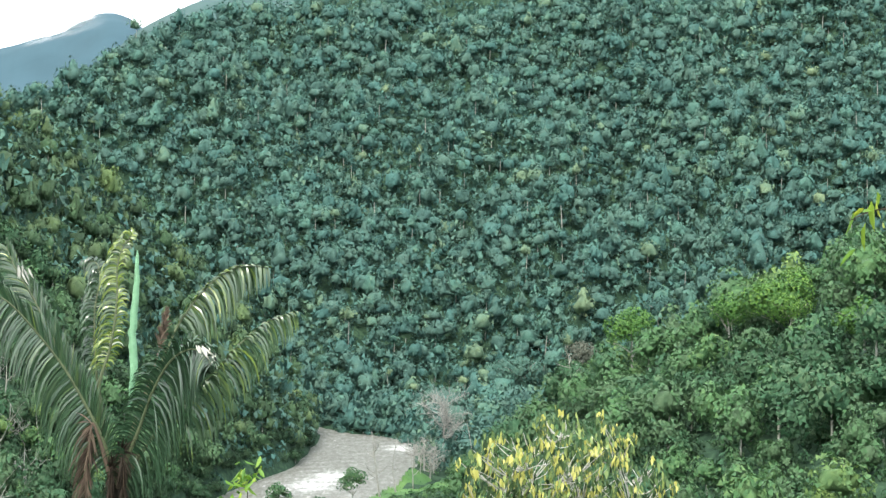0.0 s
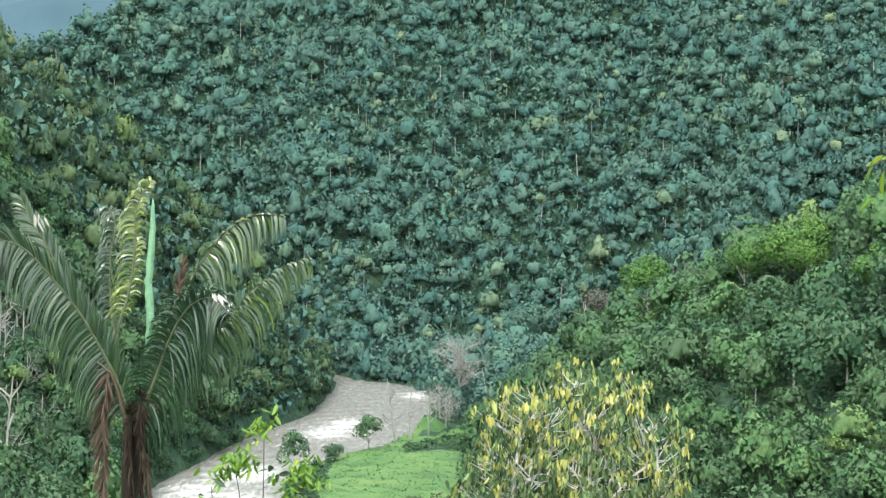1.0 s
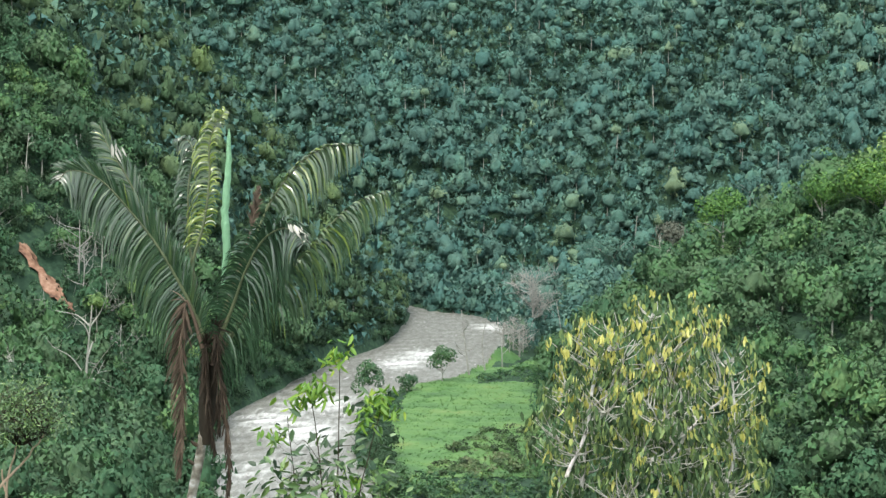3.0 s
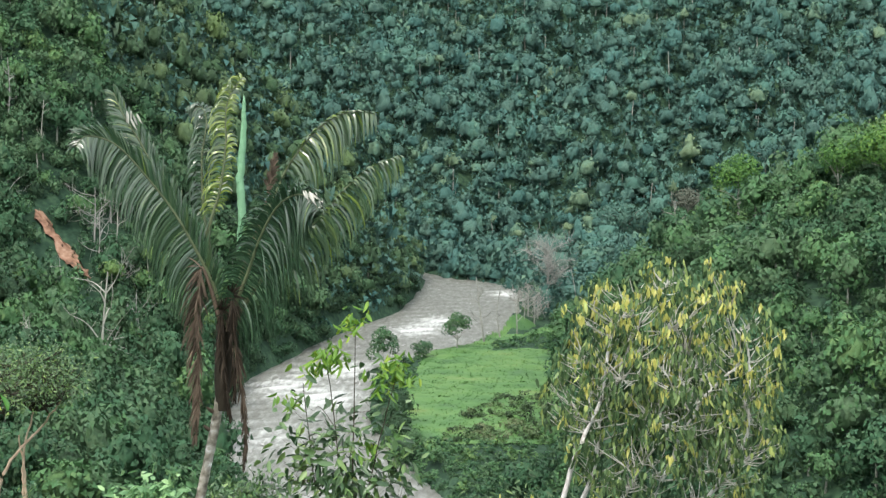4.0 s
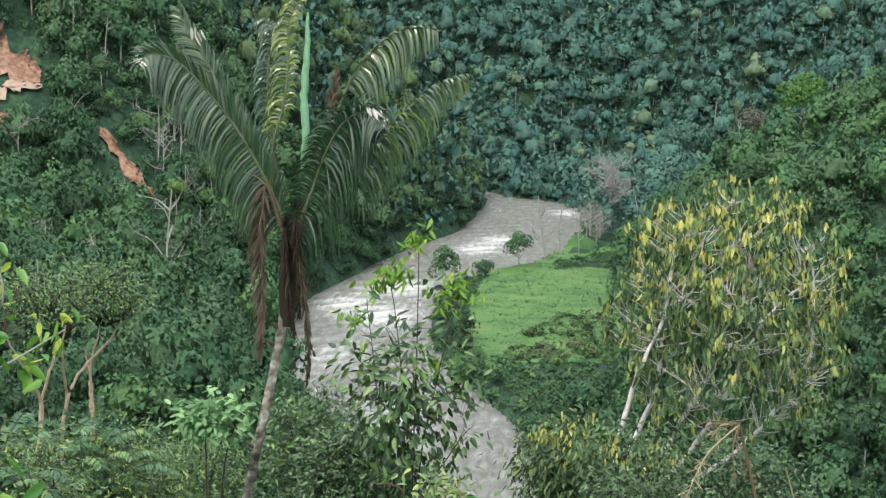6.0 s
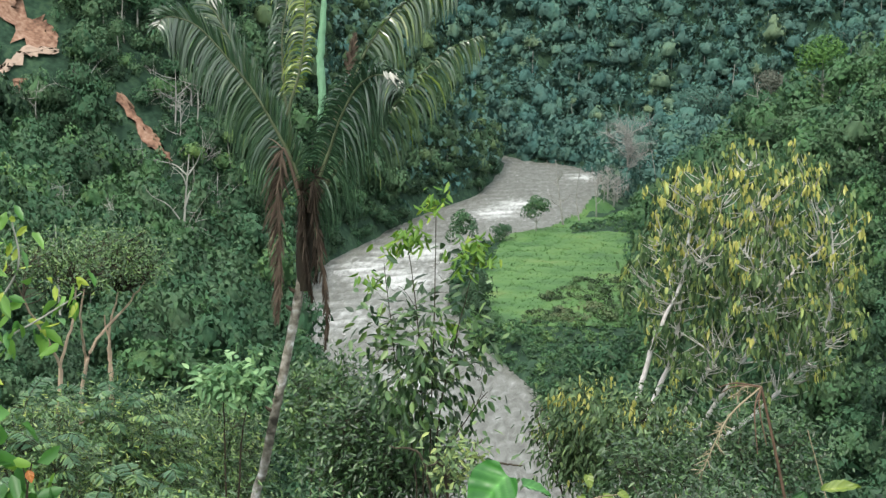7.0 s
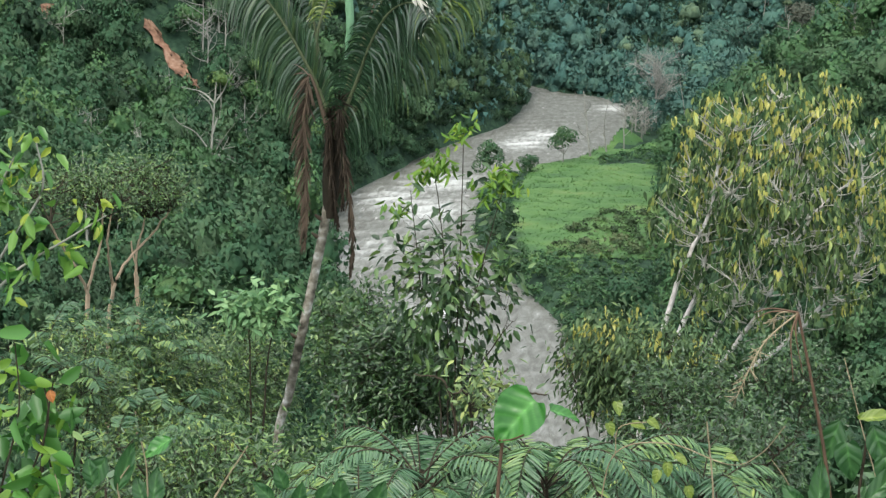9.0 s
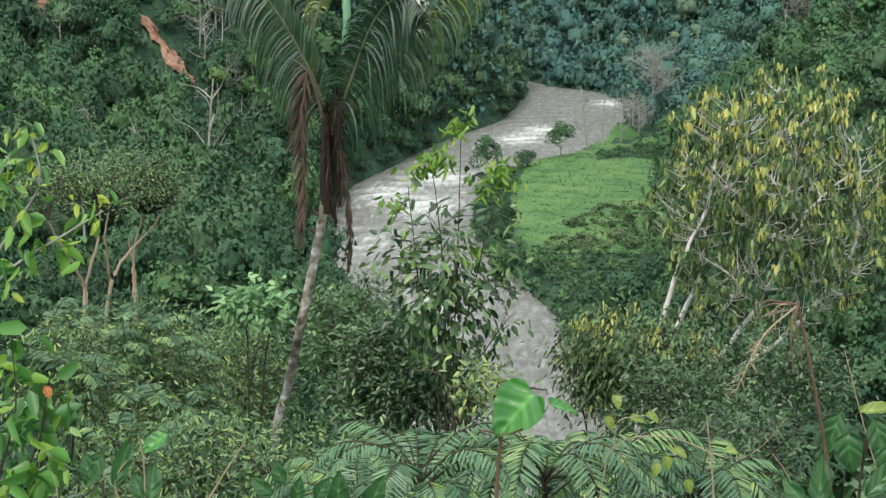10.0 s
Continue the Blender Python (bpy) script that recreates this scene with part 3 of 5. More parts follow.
# ---- the palm on the slope ----
def leaflet_strip(base, way, side, length, width, sag, rng):
    """One drooping leaflet as a narrow strip of four pieces."""
    p, d = [np.array(base)], np.array(way, float)
    w = []
    for k in range(6):
        w.append(width * (0.75, 1.0, 1.0, 0.85, 0.55, 0.06)[k])
        if k < 5:
            p.append(p[-1] + d * length / 5)
            d = unit(d + np.array([0, 0, -1.0]) * sag * (0.5 + 0.25 * k))
    p, w = np.array(p), np.array(w)[:, None] / 2
    g = unit(np.gradient(p, axis=0))
    across = unit(side - (g @ side)[:, None] * g + rng.normal(size=3) * 0.22)
    v = np.stack([p + across * w, p - across * w], 1).reshape(-1, 3)
    k = np.arange(5)[:, None] * 2
    return v, k + [0, 1, 3, 2]


def frond(palm, rng, ctrl, left, right, tint, single, n=110, bare=0.2, dead=False, width=0.036, rib=0.03, ragged=0.07):
    """A pinnate frond along ctrl. left, right: for the leaflets of each side their lean along the rib, reach across it, length and sag.
    single: leaflets are objects of their own."""
    line = curve(ctrl, 44)
    h = Heap()
    h.add(*tube(line, np.interp(np.linspace(0, 1, 44), [0, 0.12, 0.3, 1], [rib * 2.2, rib * 1.5, rib, 0.007]), 6))
    leaf = M_DEADLEAF if dead else M_PALM
    rach = part("frond", h, M_DEADLEAF if dead else M_PETIOLE, palm, "dead brown hanging frond" if dead else "", True)
    tan = unit(np.gradient(line, axis=0))
    rest = Heap()
    for s, (lean, reach, length, sag) in ((-1, left), (1, right)):
        for i in range(n):
            g = min(max((i + rng.uniform(-0.35, 0.35)) / n, 0), 0.995)
            k = (bare + (1 - bare) * g) * 43
            a = min(int(k), 42)
            p = line[a] + (line[a + 1] - line[a]) * (k - a)
            t = tan[a]
            across = unit(np.array((t[2], 0, -t[0]))) * s
            L = length * (1.08 - 0.55 * g) * min(1, 0.55 + 3 * g) * rng.uniform(0.82, 1.12) * (1 - 0.4 * g ** 6)
            w = unit(t * (lean + 0.3 * g) + across * reach + np.array((0, rng.normal() * 0.22 + 0.1 * s, 0)) + rng.normal(size=3) * ragged)
            v, qd = leaflet_strip(p, w, t, L, width * rng.uniform(0.7, 1.15), sag * rng.uniform(0.75, 1.3), rng)
            tt = tint + rng.uniform(-0.12, 0.12) + (0.25 if rng.rand() < 0.015 else 0)
            if single and i % 3 == 0:
                one = Heap(); one.add(v, qd, tt)
                part("leaflet", one, leaf, rach)
            else:
                rest.add(v, qd, tt)
    tagged(part("foliage", rest, leaf, rach), kind="stuff")
    return rach


PALM_TOP = np.array((-5.05, 25.00, -3.12))


def build_palm():
    rng = np.random.RandomState(5)
    foot = np.array((-6.35, 25.00, 0.0))
    foot[2] = ground_z(foot[0], foot[1])
    palm = thing("palm_tree", "tall palm with drooping dark green fronds and brown dead leaves", "palm", tuple(foot))
    line = curve([foot, (-6.05, 25, -7.55), (-5.84, 25, -6.75), (-5.65, 25, -5.90), (-5.40, 25, -4.82), (-5.20, 25, -3.90), (-5.11, 25, -3.30), (-5.05, 25, -2.60)], 90)
    rad = 0.073 + 0.004 * (np.arange(90) % 3 == 0) + rng.uniform(-0.003, 0.003, 90)
    h = Heap()
    h.add(*tube(line, rad, 14))
    part("trunk", h, M_PALMBARK, palm, "pale grey trunk with worn dark rings", True)
    for p in (40, 61, 66):
        a = line[p] + (-0.07, -0.03, 0)
        h = Heap(); h.add(*tube([a, a + (-0.05, -0.02, 0.04), a + (-0.09, -0.03, 0.08)], [0.035, 0.03, 0.012], 7))
        part("leaf_stub", h, M_DEADLEAF, palm)
    P = PALM_TOP
    fr = []

    def L(*pts):
        return [P + np.array(p) for p in pts]
    # the rib, then lean, reach, length and sag of the leaflets on either side
    for pts, left, right, tint, single, n, bare, dead in (
            (L((0.03, -0.1, 0.78), (-0.15, -0.16, 1.44), (-0.39, -0.23, 1.97), (-0.71, -0.29, 2.56), (-1.1, -0.35, 3.09), (-1.48, -0.41, 3.53), (-1.75, -0.48, 3.7), (-2.02, -0.54, 3.73), (-2.15, -0.6, 3.58)), (-0.3, 1.0, 1.12, 0.8), (0.9, 0.6, 0.55, 0.12), 0.45, True, 260, 0.06, False),
            (L((-0.01, 0.1, 0.81), (-0.31, 0.17, 1.51), (-0.66, 0.23, 2.22), (-1.02, 0.3, 2.93), (-1.35, 0.37, 3.57), (-1.65, 0.43, 4.04), (-1.82, 0.5, 4.4)), (0.8, 0.55, 0.55, 0.2), (0.95, 0.55, 0.5, 0.08), 0.46, False, 150, 0.25, False),
            (L((-0.04, 0.1, 0.81), (-0.22, 0.22, 1.8), (-0.35, 0.33, 2.57), (-0.38, 0.45, 3.39), (-0.32, 0.57, 3.89), (-0.41, 0.68, 4.15), (-0.62, 0.8, 4.16)), (0.0, 0.35, 0.5, 1.3), (0.0, 0.2, 0.5, 1.3), 0.40, False, 120, 0.3, False),
            (L((0.0, 0.05, 0.81), (-0.25, 0.11, 2.05), (-0.06, 0.17, 2.88), (0.03, 0.22, 3.58), (0.03, 0.28, 4.1), (0.12, 0.34, 4.42), (0.27, 0.4, 4.63)), (0.0, 0.55, 0.5, 0.9), (0.4, 0.25, 0.3, 0.6), 0.74, False, 120, 0.25, False),
            (L((0.02, 0.1, 0.75), (0.35, 0.2, 1.81), (0.71, 0.3, 2.63), (0.94, 0.4, 3.18), (1.23, 0.5, 3.6), (1.58, 0.6, 3.95), (1.93, 0.7, 4.09), (2.33, 0.8, 4.08)), (0.95, 0.3, 0.28, 0.3), (-0.1, 0.5, 0.95, 1.4), 0.56, False, 100, 0.42, False),
            (L((0.1, 0.0, 0.7), (0.63, -0.05, 1.48), (1.18, -0.1, 2.08), (1.6, -0.15, 2.49), (1.96, -0.2, 2.9), (2.38, -0.25, 3.25), (2.83, -0.3, 3.43)), (0.95, 0.35, 0.42, 0.9), (0.05, 0.8, 0.95, 1.2), 0.58, True, 85, 0.16, False),
            (L((0.07, -0.15, 0.73), (0.44, -0.29, 1.57), (0.68, -0.43, 2.17), (0.97, -0.57, 2.65), (1.29, -0.72, 2.86), (1.56, -0.86, 2.81), (1.67, -1.0, 2.65)), (0.3, 0.75, 0.55, 0.6), (-0.2, 0.4, 1.25, 1.5), 0.3, True, 200, 0.02, False),
            (L((0.03, 0.2, 0.73), (0.34, 0.27, 1.8), (0.58, 0.35, 2.51), (0.7, 0.43, 3.03), (0.76, 0.5, 3.41)), (1.0, 0.3, 0.22, 0.2), (1.0, 0.3, 0.22, 0.2), 0.45, False, 40, 0.6, True),
            (L((-0.01, -0.2, 0.79), (-0.17, -0.22, 1.39), (-0.29, -0.24, 1.69), (-0.33, -0.26, 1.39), (-0.38, -0.29, 0.8), (-0.36, -0.31, 0.21), (-0.37, -0.33, -0.38), (-0.41, -0.35, -1.03)), (0.8, 0.2, 0.42, 0.2), (0.8, 0.42, 0.6, 0.25), 0.5, True, 130, 0.3, True),
            (L((0.1, -0.2, 0.68), (0.14, -0.22, 0.86), (0.2, -0.23, 0.56), (0.27, -0.25, 0.21), (0.33, -0.27, -0.38), (0.37, -0.28, -0.98), (0.34, -0.3, -1.46)), (0.9, 0.18, 0.36, 0.15), (0.9, 0.2, 0.4, 0.15), 0.36, False, 110, 0.2, True),
            (L((0.0, -0.15, 0.7), (0.02, -0.25, 1.0), (0.02, -0.27, 0.5), (0.06, -0.25, -0.1), (0.12, -0.24, -0.7)), (0.9, 0.14, 0.4, 0.1), (0.9, 0.18, 0.45, 0.1), 0.08, False, 100, 0.15, True),
            (L((0.05, -0.1, 0.7), (0.16, -0.2, 1.25), (0.2, -0.25, 0.8), (0.2, -0.25, 0.2), (0.2, -0.22, -0.4)), (0.9, 0.16, 0.4, 0.1), (0.9, 0.2, 0.45, 0.1), 0.04, False, 100, 0.15, True),
    ):
        fr.append(frond(palm, rng, pts, left, right, tint, single, n, bare, dead, 0.03 if dead else 0.036 if n < 105 else 0.03, 0.02 if dead else 0.022, 0.13 if dead else 0.06))
    h = Heap()
    sheath = curve([(-5.11, 25, -3.75), (-5.07, 25, -3.1), (-5.02, 25, -2.5), (-4.99, 25, -1.95)], 18)
    h.add(*tube(sheath, np.interp(np.linspace(0, 1, 18), [0, 0.2, 0.6, 0.85, 1], [0.08, 0.12, 0.155, 0.12, 0.04]) * rng.uniform(0.88, 1.12, 18), 11))
    part("leaf_sheath", h, M_SHEATH, palm, "dark fibrous leaf bases", True)
    h = Heap()
    sp = curve(L((0.22, 0.15, 1.9), (0.26, 0.1, 2.2), (0.3, 0.1, 2.53), (0.28, 0.1, 3.11), (0.34, 0.1, 3.7), (0.36, 0.1, 4.36)), 30)
    sp[4:-2] += rng.normal(size=(24, 3)) * 0.006
    h.add(*tube(sp, rng.uniform(0.85, 1.1, 30) * np.interp(np.linspace(0, 1, 30), [0, 0.2, 0.42, 0.7, 0.95, 1], [0.03, 0.04, 0.068, 0.058, 0.036, 0.008]), 7), 0.5)
    part("spear_leaf", h, M_SPEAR, palm, "unopened pale green spear leaf", True)
    for a, b in ((L((-1.5, 0.3, 4.1), (-1.42, 0.25, 3.75))), (L((1.5, -0.95, 2.95), (1.62, -1.0, 2.65))), (L((-0.12, 0.3, 2.95), (0.06, 0.25, 3.15)))):
        h = Heap()
        v, q = blades(a + rng.normal(size=(7, 3)) * 0.04, np.repeat([b - a], 7, 0) + rng.normal(size=(7, 3)) * 0.1, rng.normal(size=(7, 3)) * 0.3 + (0, -1, 0.5), rng.uniform(0.14, 0.26, 7), 0.035)
        h.add(v, q, 1.0)
        part("torn_leaflet", h, M_STRAWLEAF, palm, "bleached torn leaflets")
    return palm, fr


palm, palm_fronds = build_palm()


# ---- bare earth on the left bank ----
def draped(name, label, ends, half, material, lift, seed):
    """A ragged strip of bare ground laid over the slope."""
    rng = np.random.RandomState(seed)
    line = dense([(*e, 0) for e in ends], 1.2)[:, :2]
    d = unit(np.gradient(line, axis=0)); nrm = np.stack([-d[:, 1], d[:, 0]], -1)
    us = np.linspace(-1, 1, 9)
    w = half * (0.75 + 0.35 * waves(line[:, 0], line[:, 1], 9, seed))[:, None]
    w = w * np.minimum(1, 0.35 + np.minimum(np.arange(len(line)), np.arange(len(line))[::-1]) / 3.0)[:, None]
    w = w * rng.uniform(0.6, 1.2, (len(line), 1))
    P = line[:, None] + rng.normal(size=(len(line), 1, 2)) * min(half, 2.0) * 0.1 + nrm[:, None] * (us[None] * w)[..., None]
    P = P + rng.normal(size=P.shape) * min(half, 2.0) * 0.2
    Z = ground_z(P[..., 0], P[..., 1]) + lift + waves(P[..., 0], P[..., 1], 4, seed + 1) * 0.25
    i, j = np.meshgrid(np.arange(len(line) - 1), np.arange(8), indexing="ij")
    q = np.stack([i * 9 + j, i * 9 + j + 1, (i + 1) * 9 + j + 1, (i + 1) * 9 + j], -1).reshape(-1, 4)
    ob = new(name, np_mesh(name, np.concatenate([P, Z[..., None]], -1).reshape(-1, 3), q, None, material, True))
    return tagged(ob, label, "ground", kind="structure")


draped("landslip", "raw orange landslip in the forest slope", [(-129, 403.5), (-124.8, 400.4), (-120.2, 397.6), (-116.1, 394.7), (-113.8, 395)], 2.7, M_EARTH, 0.9, 1)
draped("landslip_low", "small raw orange landslip near the water", [(-100.2, 390.5), (-98.9, 388.5), (-97.9, 386.5)], 1.1, M_EARTH, 0.9, 2)
draped("road_cut", "bare red-orange earth bank above the road", [(-147, 408.5), (-152, 408.5), (-157, 410), (-165, 413)], 6.5, M_EARTH, 0.8, 4)
draped("road", "pale dirt road cut into the hillside", [(-161, 386), (-155.7, 391.5), (-153.4, 397.4), (-152, 401.8), (-149.1, 404), (-145.5, 406.4)], 1.5, M_DIRT, 1.4, 3)
draped("road_bank", "bare earth bank below the road", [(-150.5, 395), (-151.8, 392.3), (-151.5, 390)], 1.4, M_EARTH, 0.8, 6)


# ---- the river meadow ----
def in_meadow(x, y):
    """Open grass: not the shore strip, nor the belt of shrubs across its upper end."""
    w = waves(x, y, 14, 33) * 1.6
    top = np.interp(x, [-36, -33, -18, -7, 2], [438, 464, 486, 512, 519])
    belt = (x > -15 + w) & (y > 462 + w) & (y < 478 + (x + 14) * 1.0)
    return (x > -34.5 + w - np.clip((y - 360) * 0.01, 0, 2)) & (x < 2.0 + w) & (y > 343) & (y < top + w) & ~belt


def in_scrub(x, y):
    return (x > -23 + waves(x, y, 20, 39) * 2) & (y < np.interp(x, [-23, -11, 2], [368, 394, 392]))


def build_meadow():
    xs, ys = np.meshgrid(np.arange(-50, 8, 0.8), np.arange(330, 506, 0.9), indexing="ij")
    ok = in_meadow(xs, ys)
    Z = ground_z(xs, ys) + 0.25 + waves(xs, ys, 6, 35) * 0.2
    ny = xs.shape[1]
    i, j = np.meshgrid(np.arange(xs.shape[0] - 1), np.arange(ny - 1), indexing="ij")
    keep = ok[:-1, :-1] & ok[1:, 1:]
    i, j = i[keep], j[keep]
    q = np.stack([i * ny + j, (i + 1) * ny + j, (i + 1) * ny + j + 1, i * ny + j + 1], -1)
    t = 0.5 + waves(xs, ys, 22, 37) * 0.42
    ob = new("meadow", np_mesh("meadow", np.stack([xs, ys, Z], -1).reshape(-1, 3), q, t.ravel(), M_GRASS, True))
    tagged(ob, "bright green grass meadow inside the river bend", "meadow", kind="structure")
    rng = np.random.RandomState(38)
    n = 26000
    x, y = rng.uniform(-50, 5, n), rng.uniform(335, 505, n)
    k = in_meadow(x, y)
    x, y = x[k], y[k]
    b = np.stack([x, y, ground_z(x, y) + 0.1], -1)
    d = unit(rng.normal(size=b.shape) * (1, 1, 0.2) + [0, 0, 0.35])
    v, q = blades(b + (0, 0, 0.04), d, rng.normal(size=b.shape) * 0.25 + (0, 0, 1.0), rng.uniform(0.3, 0.75, len(x)), 0.3)
    tt = 0.5 + waves(x, y, 22, 37) * 0.42 + rng.uniform(-0.15, 0.2, len(x))
    tagged(new("grass", np_mesh("grass", v, q, np.repeat(tt, 6), M_GRASS)), "tall bright green grass of the river meadow", "grass", kind="stuff")


build_meadow()
rw = np.random.RandomState(17)
x, y = scatter(rw, 3.0, -11, 4, 235, 520)
right = x - bank(RIGHT_BANK, y)
k = (right > 0.2) & ~in_meadow(x, y) & (x < 8)
x2, y2 = scatter(rw, 2.3, -7, 3, 235, 345)
k2 = (x2 - bank(RIGHT_BANK, y2) > -0.3) & (x2 - bank(RIGHT_BANK, y2) < 14) & ~in_meadow(x2, y2)
x, y, k = np.concatenate([x, x2]), np.concatenate([y, y2]), np.concatenate([k, k2])
plant_woods("bank_shrubs", "green shrubs and canes round the meadow", x[k], y[k], 2.0, -0.3, 4, 12, M_WOODS, (0.2, 0.85), 0.0, 0.7)
x, y = rw.uniform(-26, 2, 260), rw.uniform(342, 400, 260)
k = in_meadow(x, y) & in_scrub(x, y)
plant_woods("meadow_scrub", "dull green scrub in the near part of the meadow", x[k], y[k], 1.9, -0.5, 4, 13, M_SCRUB, (0.0, 1.0), 0.1, 0.7)

x = np.array((-42, -39, -40, -36, -37, -33, -34, -31, -29, -28.0)) + rw.uniform(-1, 1, 10)
y = np.array((402, 396, 386, 380, 370, 366, 356, 352, 344, 336.0))
plant_woods("shore_trees", "dark green trees between the river and the meadow", x, y, 3.4, 0.6, 1, 27, M_WOODS, (0.1, 0.5), 0.5, 1.0)


# ---- single trees ----
def valley_tree(label, at_, height, radius, flat, tint, material, seed, lobes=9, leaves=1500, leaf=0.055, group="", bark=None):
    rng = np.random.RandomState(seed)
    b = np.array((at_[0], at_[1], ground_z(at_[0], at_[1]) - 0.3))
    t = thing("tree", label, "tree", tuple(b), group)
    h = Heap()
    top = b + (rng.uniform(-0.5, 0.5), 0, height - radius * 0.6)
    h.add(*tube(curve([b, (b + top) / 2 + rng.normal(size=3) * 0.3, top], 8), np.linspace(0.028, 0.014, 8) * height, 7))
    part("trunk", h, bark or M_BARK, t, "", True)
    for k in range(5):
        a = k * 1.26 + rng.uniform(0, 1)
        e = top + np.array((math.cos(a) * radius * 0.7, math.sin(a) * radius * 0.7, radius * rng.uniform(0.1, 0.5)))
        h = Heap()
        h.add(*tube(curve([b + (top - b) * rng.uniform(0.6, 0.85), (top + e) / 2 - (0, 0, 0.3), e], 7), np.linspace(0.011, 0.004, 7) * height, 5))
        part("limb", h, bark or M_BARK, t, "", True)
    v, q, nv = crown_template(rng, lobes, leaves, flat, leaf, 0)
    h = Heap()
    tn = np.clip(np.repeat(rng.uniform(*tint, leaves), 3), 0, 1)
    h.add(v * radius + (top[0], top[1], top[2] - radius * 0.25), q, tn, nv)
    part("crown", h, material, t)
    return t


def bare_tree(name, label, at_, height, spread, seed, forks=6, r=None, material=None, lean=0.0, twigs=5, group=""):
    """A leafless tree: a trunk, limbs and finer twigs."""
    rng = np.random.RandomState(seed)
    at_ = np.array(at_, float)
    b = np.array((at_[0], at_[1], ground_z(at_[0], at_[1]) - 0.3 if len(at_) == 2 else at_[2]))
    t = thing(name, label, "tree", tuple(b), group)
    r = r or height * 0.016
    top = b + (lean * height, 0, height)
    tr = curve([b, b + (top - b) * 0.5 + rng.normal(size=3) * height * 0.03, top], 14)
    h = Heap(); h.add(*tube(tr, np.linspace(r, r * 0.3, 14), 7))
    part("trunk", h, material or M_BARK, t, "", True)
    for k in range(forks):
        p = tr[rng.randint(4, 12)]
        e = p + np.array((rng.uniform(-1, 1) * spread, rng.uniform(-1, 1) * spread * 0.7, rng.uniform(0.25, 0.9) * spread))
        e[2] = min(e[2], b[2] + height * 1.05)
        br = curve([p, (p + e) / 2 + rng.normal(size=3) * spread * 0.1, e], 9)
        h = Heap(); h.add(*tube(br, np.linspace(r * 0.5, r * 0.12, 9), 5))
        limb = part("limb", h, material or M_BARK, t, "", True)
        if twigs:
            h = Heap()
            for _ in range(twigs):
                p2 = br[rng.randint(3, 9)]
                e2 = p2 + rng.normal(size=3) * spread * 0.3 + (0, 0, spread * 0.15)
                h.add(*tube(curve([p2, (p2 + e2) / 2 + rng.normal(size=3) * spread * 0.05, e2], 5), np.linspace(r * 0.16, r * 0.05, 5), 4))
            tagged(part("twig", h, material or M_BARK, limb), kind="stuff")
    return t


WATERSIDE = "trees on the meadow shore"
valley_tree("small dark green tree on the river shore", (-26, 466), 7.5, 5.6, 1.5, (0.35, 0.8), M_WOODS, 51, 14, 1500, 0.06, group=WATERSIDE)
valley_tree("leafy green tree at the meadow's tip", (-45.5, 446), 9, 6.0, 2.1, (0.3, 0.75), M_WOODS, 52, 14, 1500, 0.06, group=WATERSIDE)
valley_tree("low green tree on the near river shore", (-35, 450), 5, 4.0, 0.9, (0.3, 0.6), M_WOODS, 53, 14, 1500, 0.06, group=WATERSIDE)
BRIGHT = "bright crowned trees on the spur"
valley_tree("large tree with a bright yellow-green crown", (74.6, 359.0), 9.5, 10.5, 1.5, (0.0, 0.9), M_BRIGHT, 54, 17, 4200, 0.036, BRIGHT)
valley_tree("tree with a bright green layered crown", (48.2, 410.8), 14, 9.0, 1.4, (0.0, 0.75), M_BRIGHT, 55, 13, 3400, 0.038, BRIGHT)
valley_tree("smaller bright green tree beside the large crown", (63.9, 365.7), 10, 6.5, 1.0, (0.0, 0.7), M_BRIGHT, 56, 10, 2200, 0.045, BRIGHT)
valley_tree("bright green tree under the large crown", (75.2, 348.0), 10, 6.0, 0.9, (0.1, 0.9), M_BRIGHT, 156, 9, 2200, 0.045, BRIGHT)
valley_tree("pale green feathery tree on the spur's flank", (84.3, 323.7), 11, 8.0, 0.8, (0.1, 0.7), M_BRIGHT, 57, 12, 2400, 0.045, BRIGHT)
valley_tree("yellow flowering tree by the far bend", (-56, 604), 9, 4.0, 0.8, (0.4, 0.8), M_OLIVE, 58, 6, 700, 0.08)
valley_tree("broad grey-green tree behind the meadow", (32.6, 685.6), 22, 14.0, 0.7, (0.5, 0.8), M_HAZYFOREST, 59, 14, 3000, 0.04)
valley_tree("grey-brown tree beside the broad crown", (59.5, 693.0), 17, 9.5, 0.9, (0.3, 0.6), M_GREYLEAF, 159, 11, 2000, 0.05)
valley_tree("pale tree at the far hill's foot, blue haze in its leaf colour", (95.1, 715.9), 18, 10.0, 0.7, (0.2, 0.5), M_HAZYFOREST, 60, 10, 1800, 0.05)
SNAGS = "dead trees by the river"
bare_tree("dead_tree", "leafless grey-pink tree with a fine twig crown", (0.5, 541), 23, 8.5, 61, 22, 0.36, M_TWIG, 0, 22, SNAGS)
bare_tree("dead_tree", "dead pale tree with short limbs on the shore", (-18.5, 477), 20, 4.0, 62, 7, 0.36, M_TWIG, -0.12, 2, SNAGS)
bare_tree("dead_tree", "thin dead pole standing on the shore", (-14, 484), 17, 2.0, 63, 3, 0.26, M_TWIG, 0.02, 1, SNAGS)
bare_tree("dead_tree", "thin dead pole leaning by the water", (-9, 492), 16, 2.5, 64, 4, 0.24, M_TWIG, -0.1, 2, SNAGS)
bare_tree("dead_tree", "grey dead stem among the shore brush", (-7, 504), 9, 3.0, 65, 6, 0.12, M_TWIG, 0.1, 6, SNAGS)
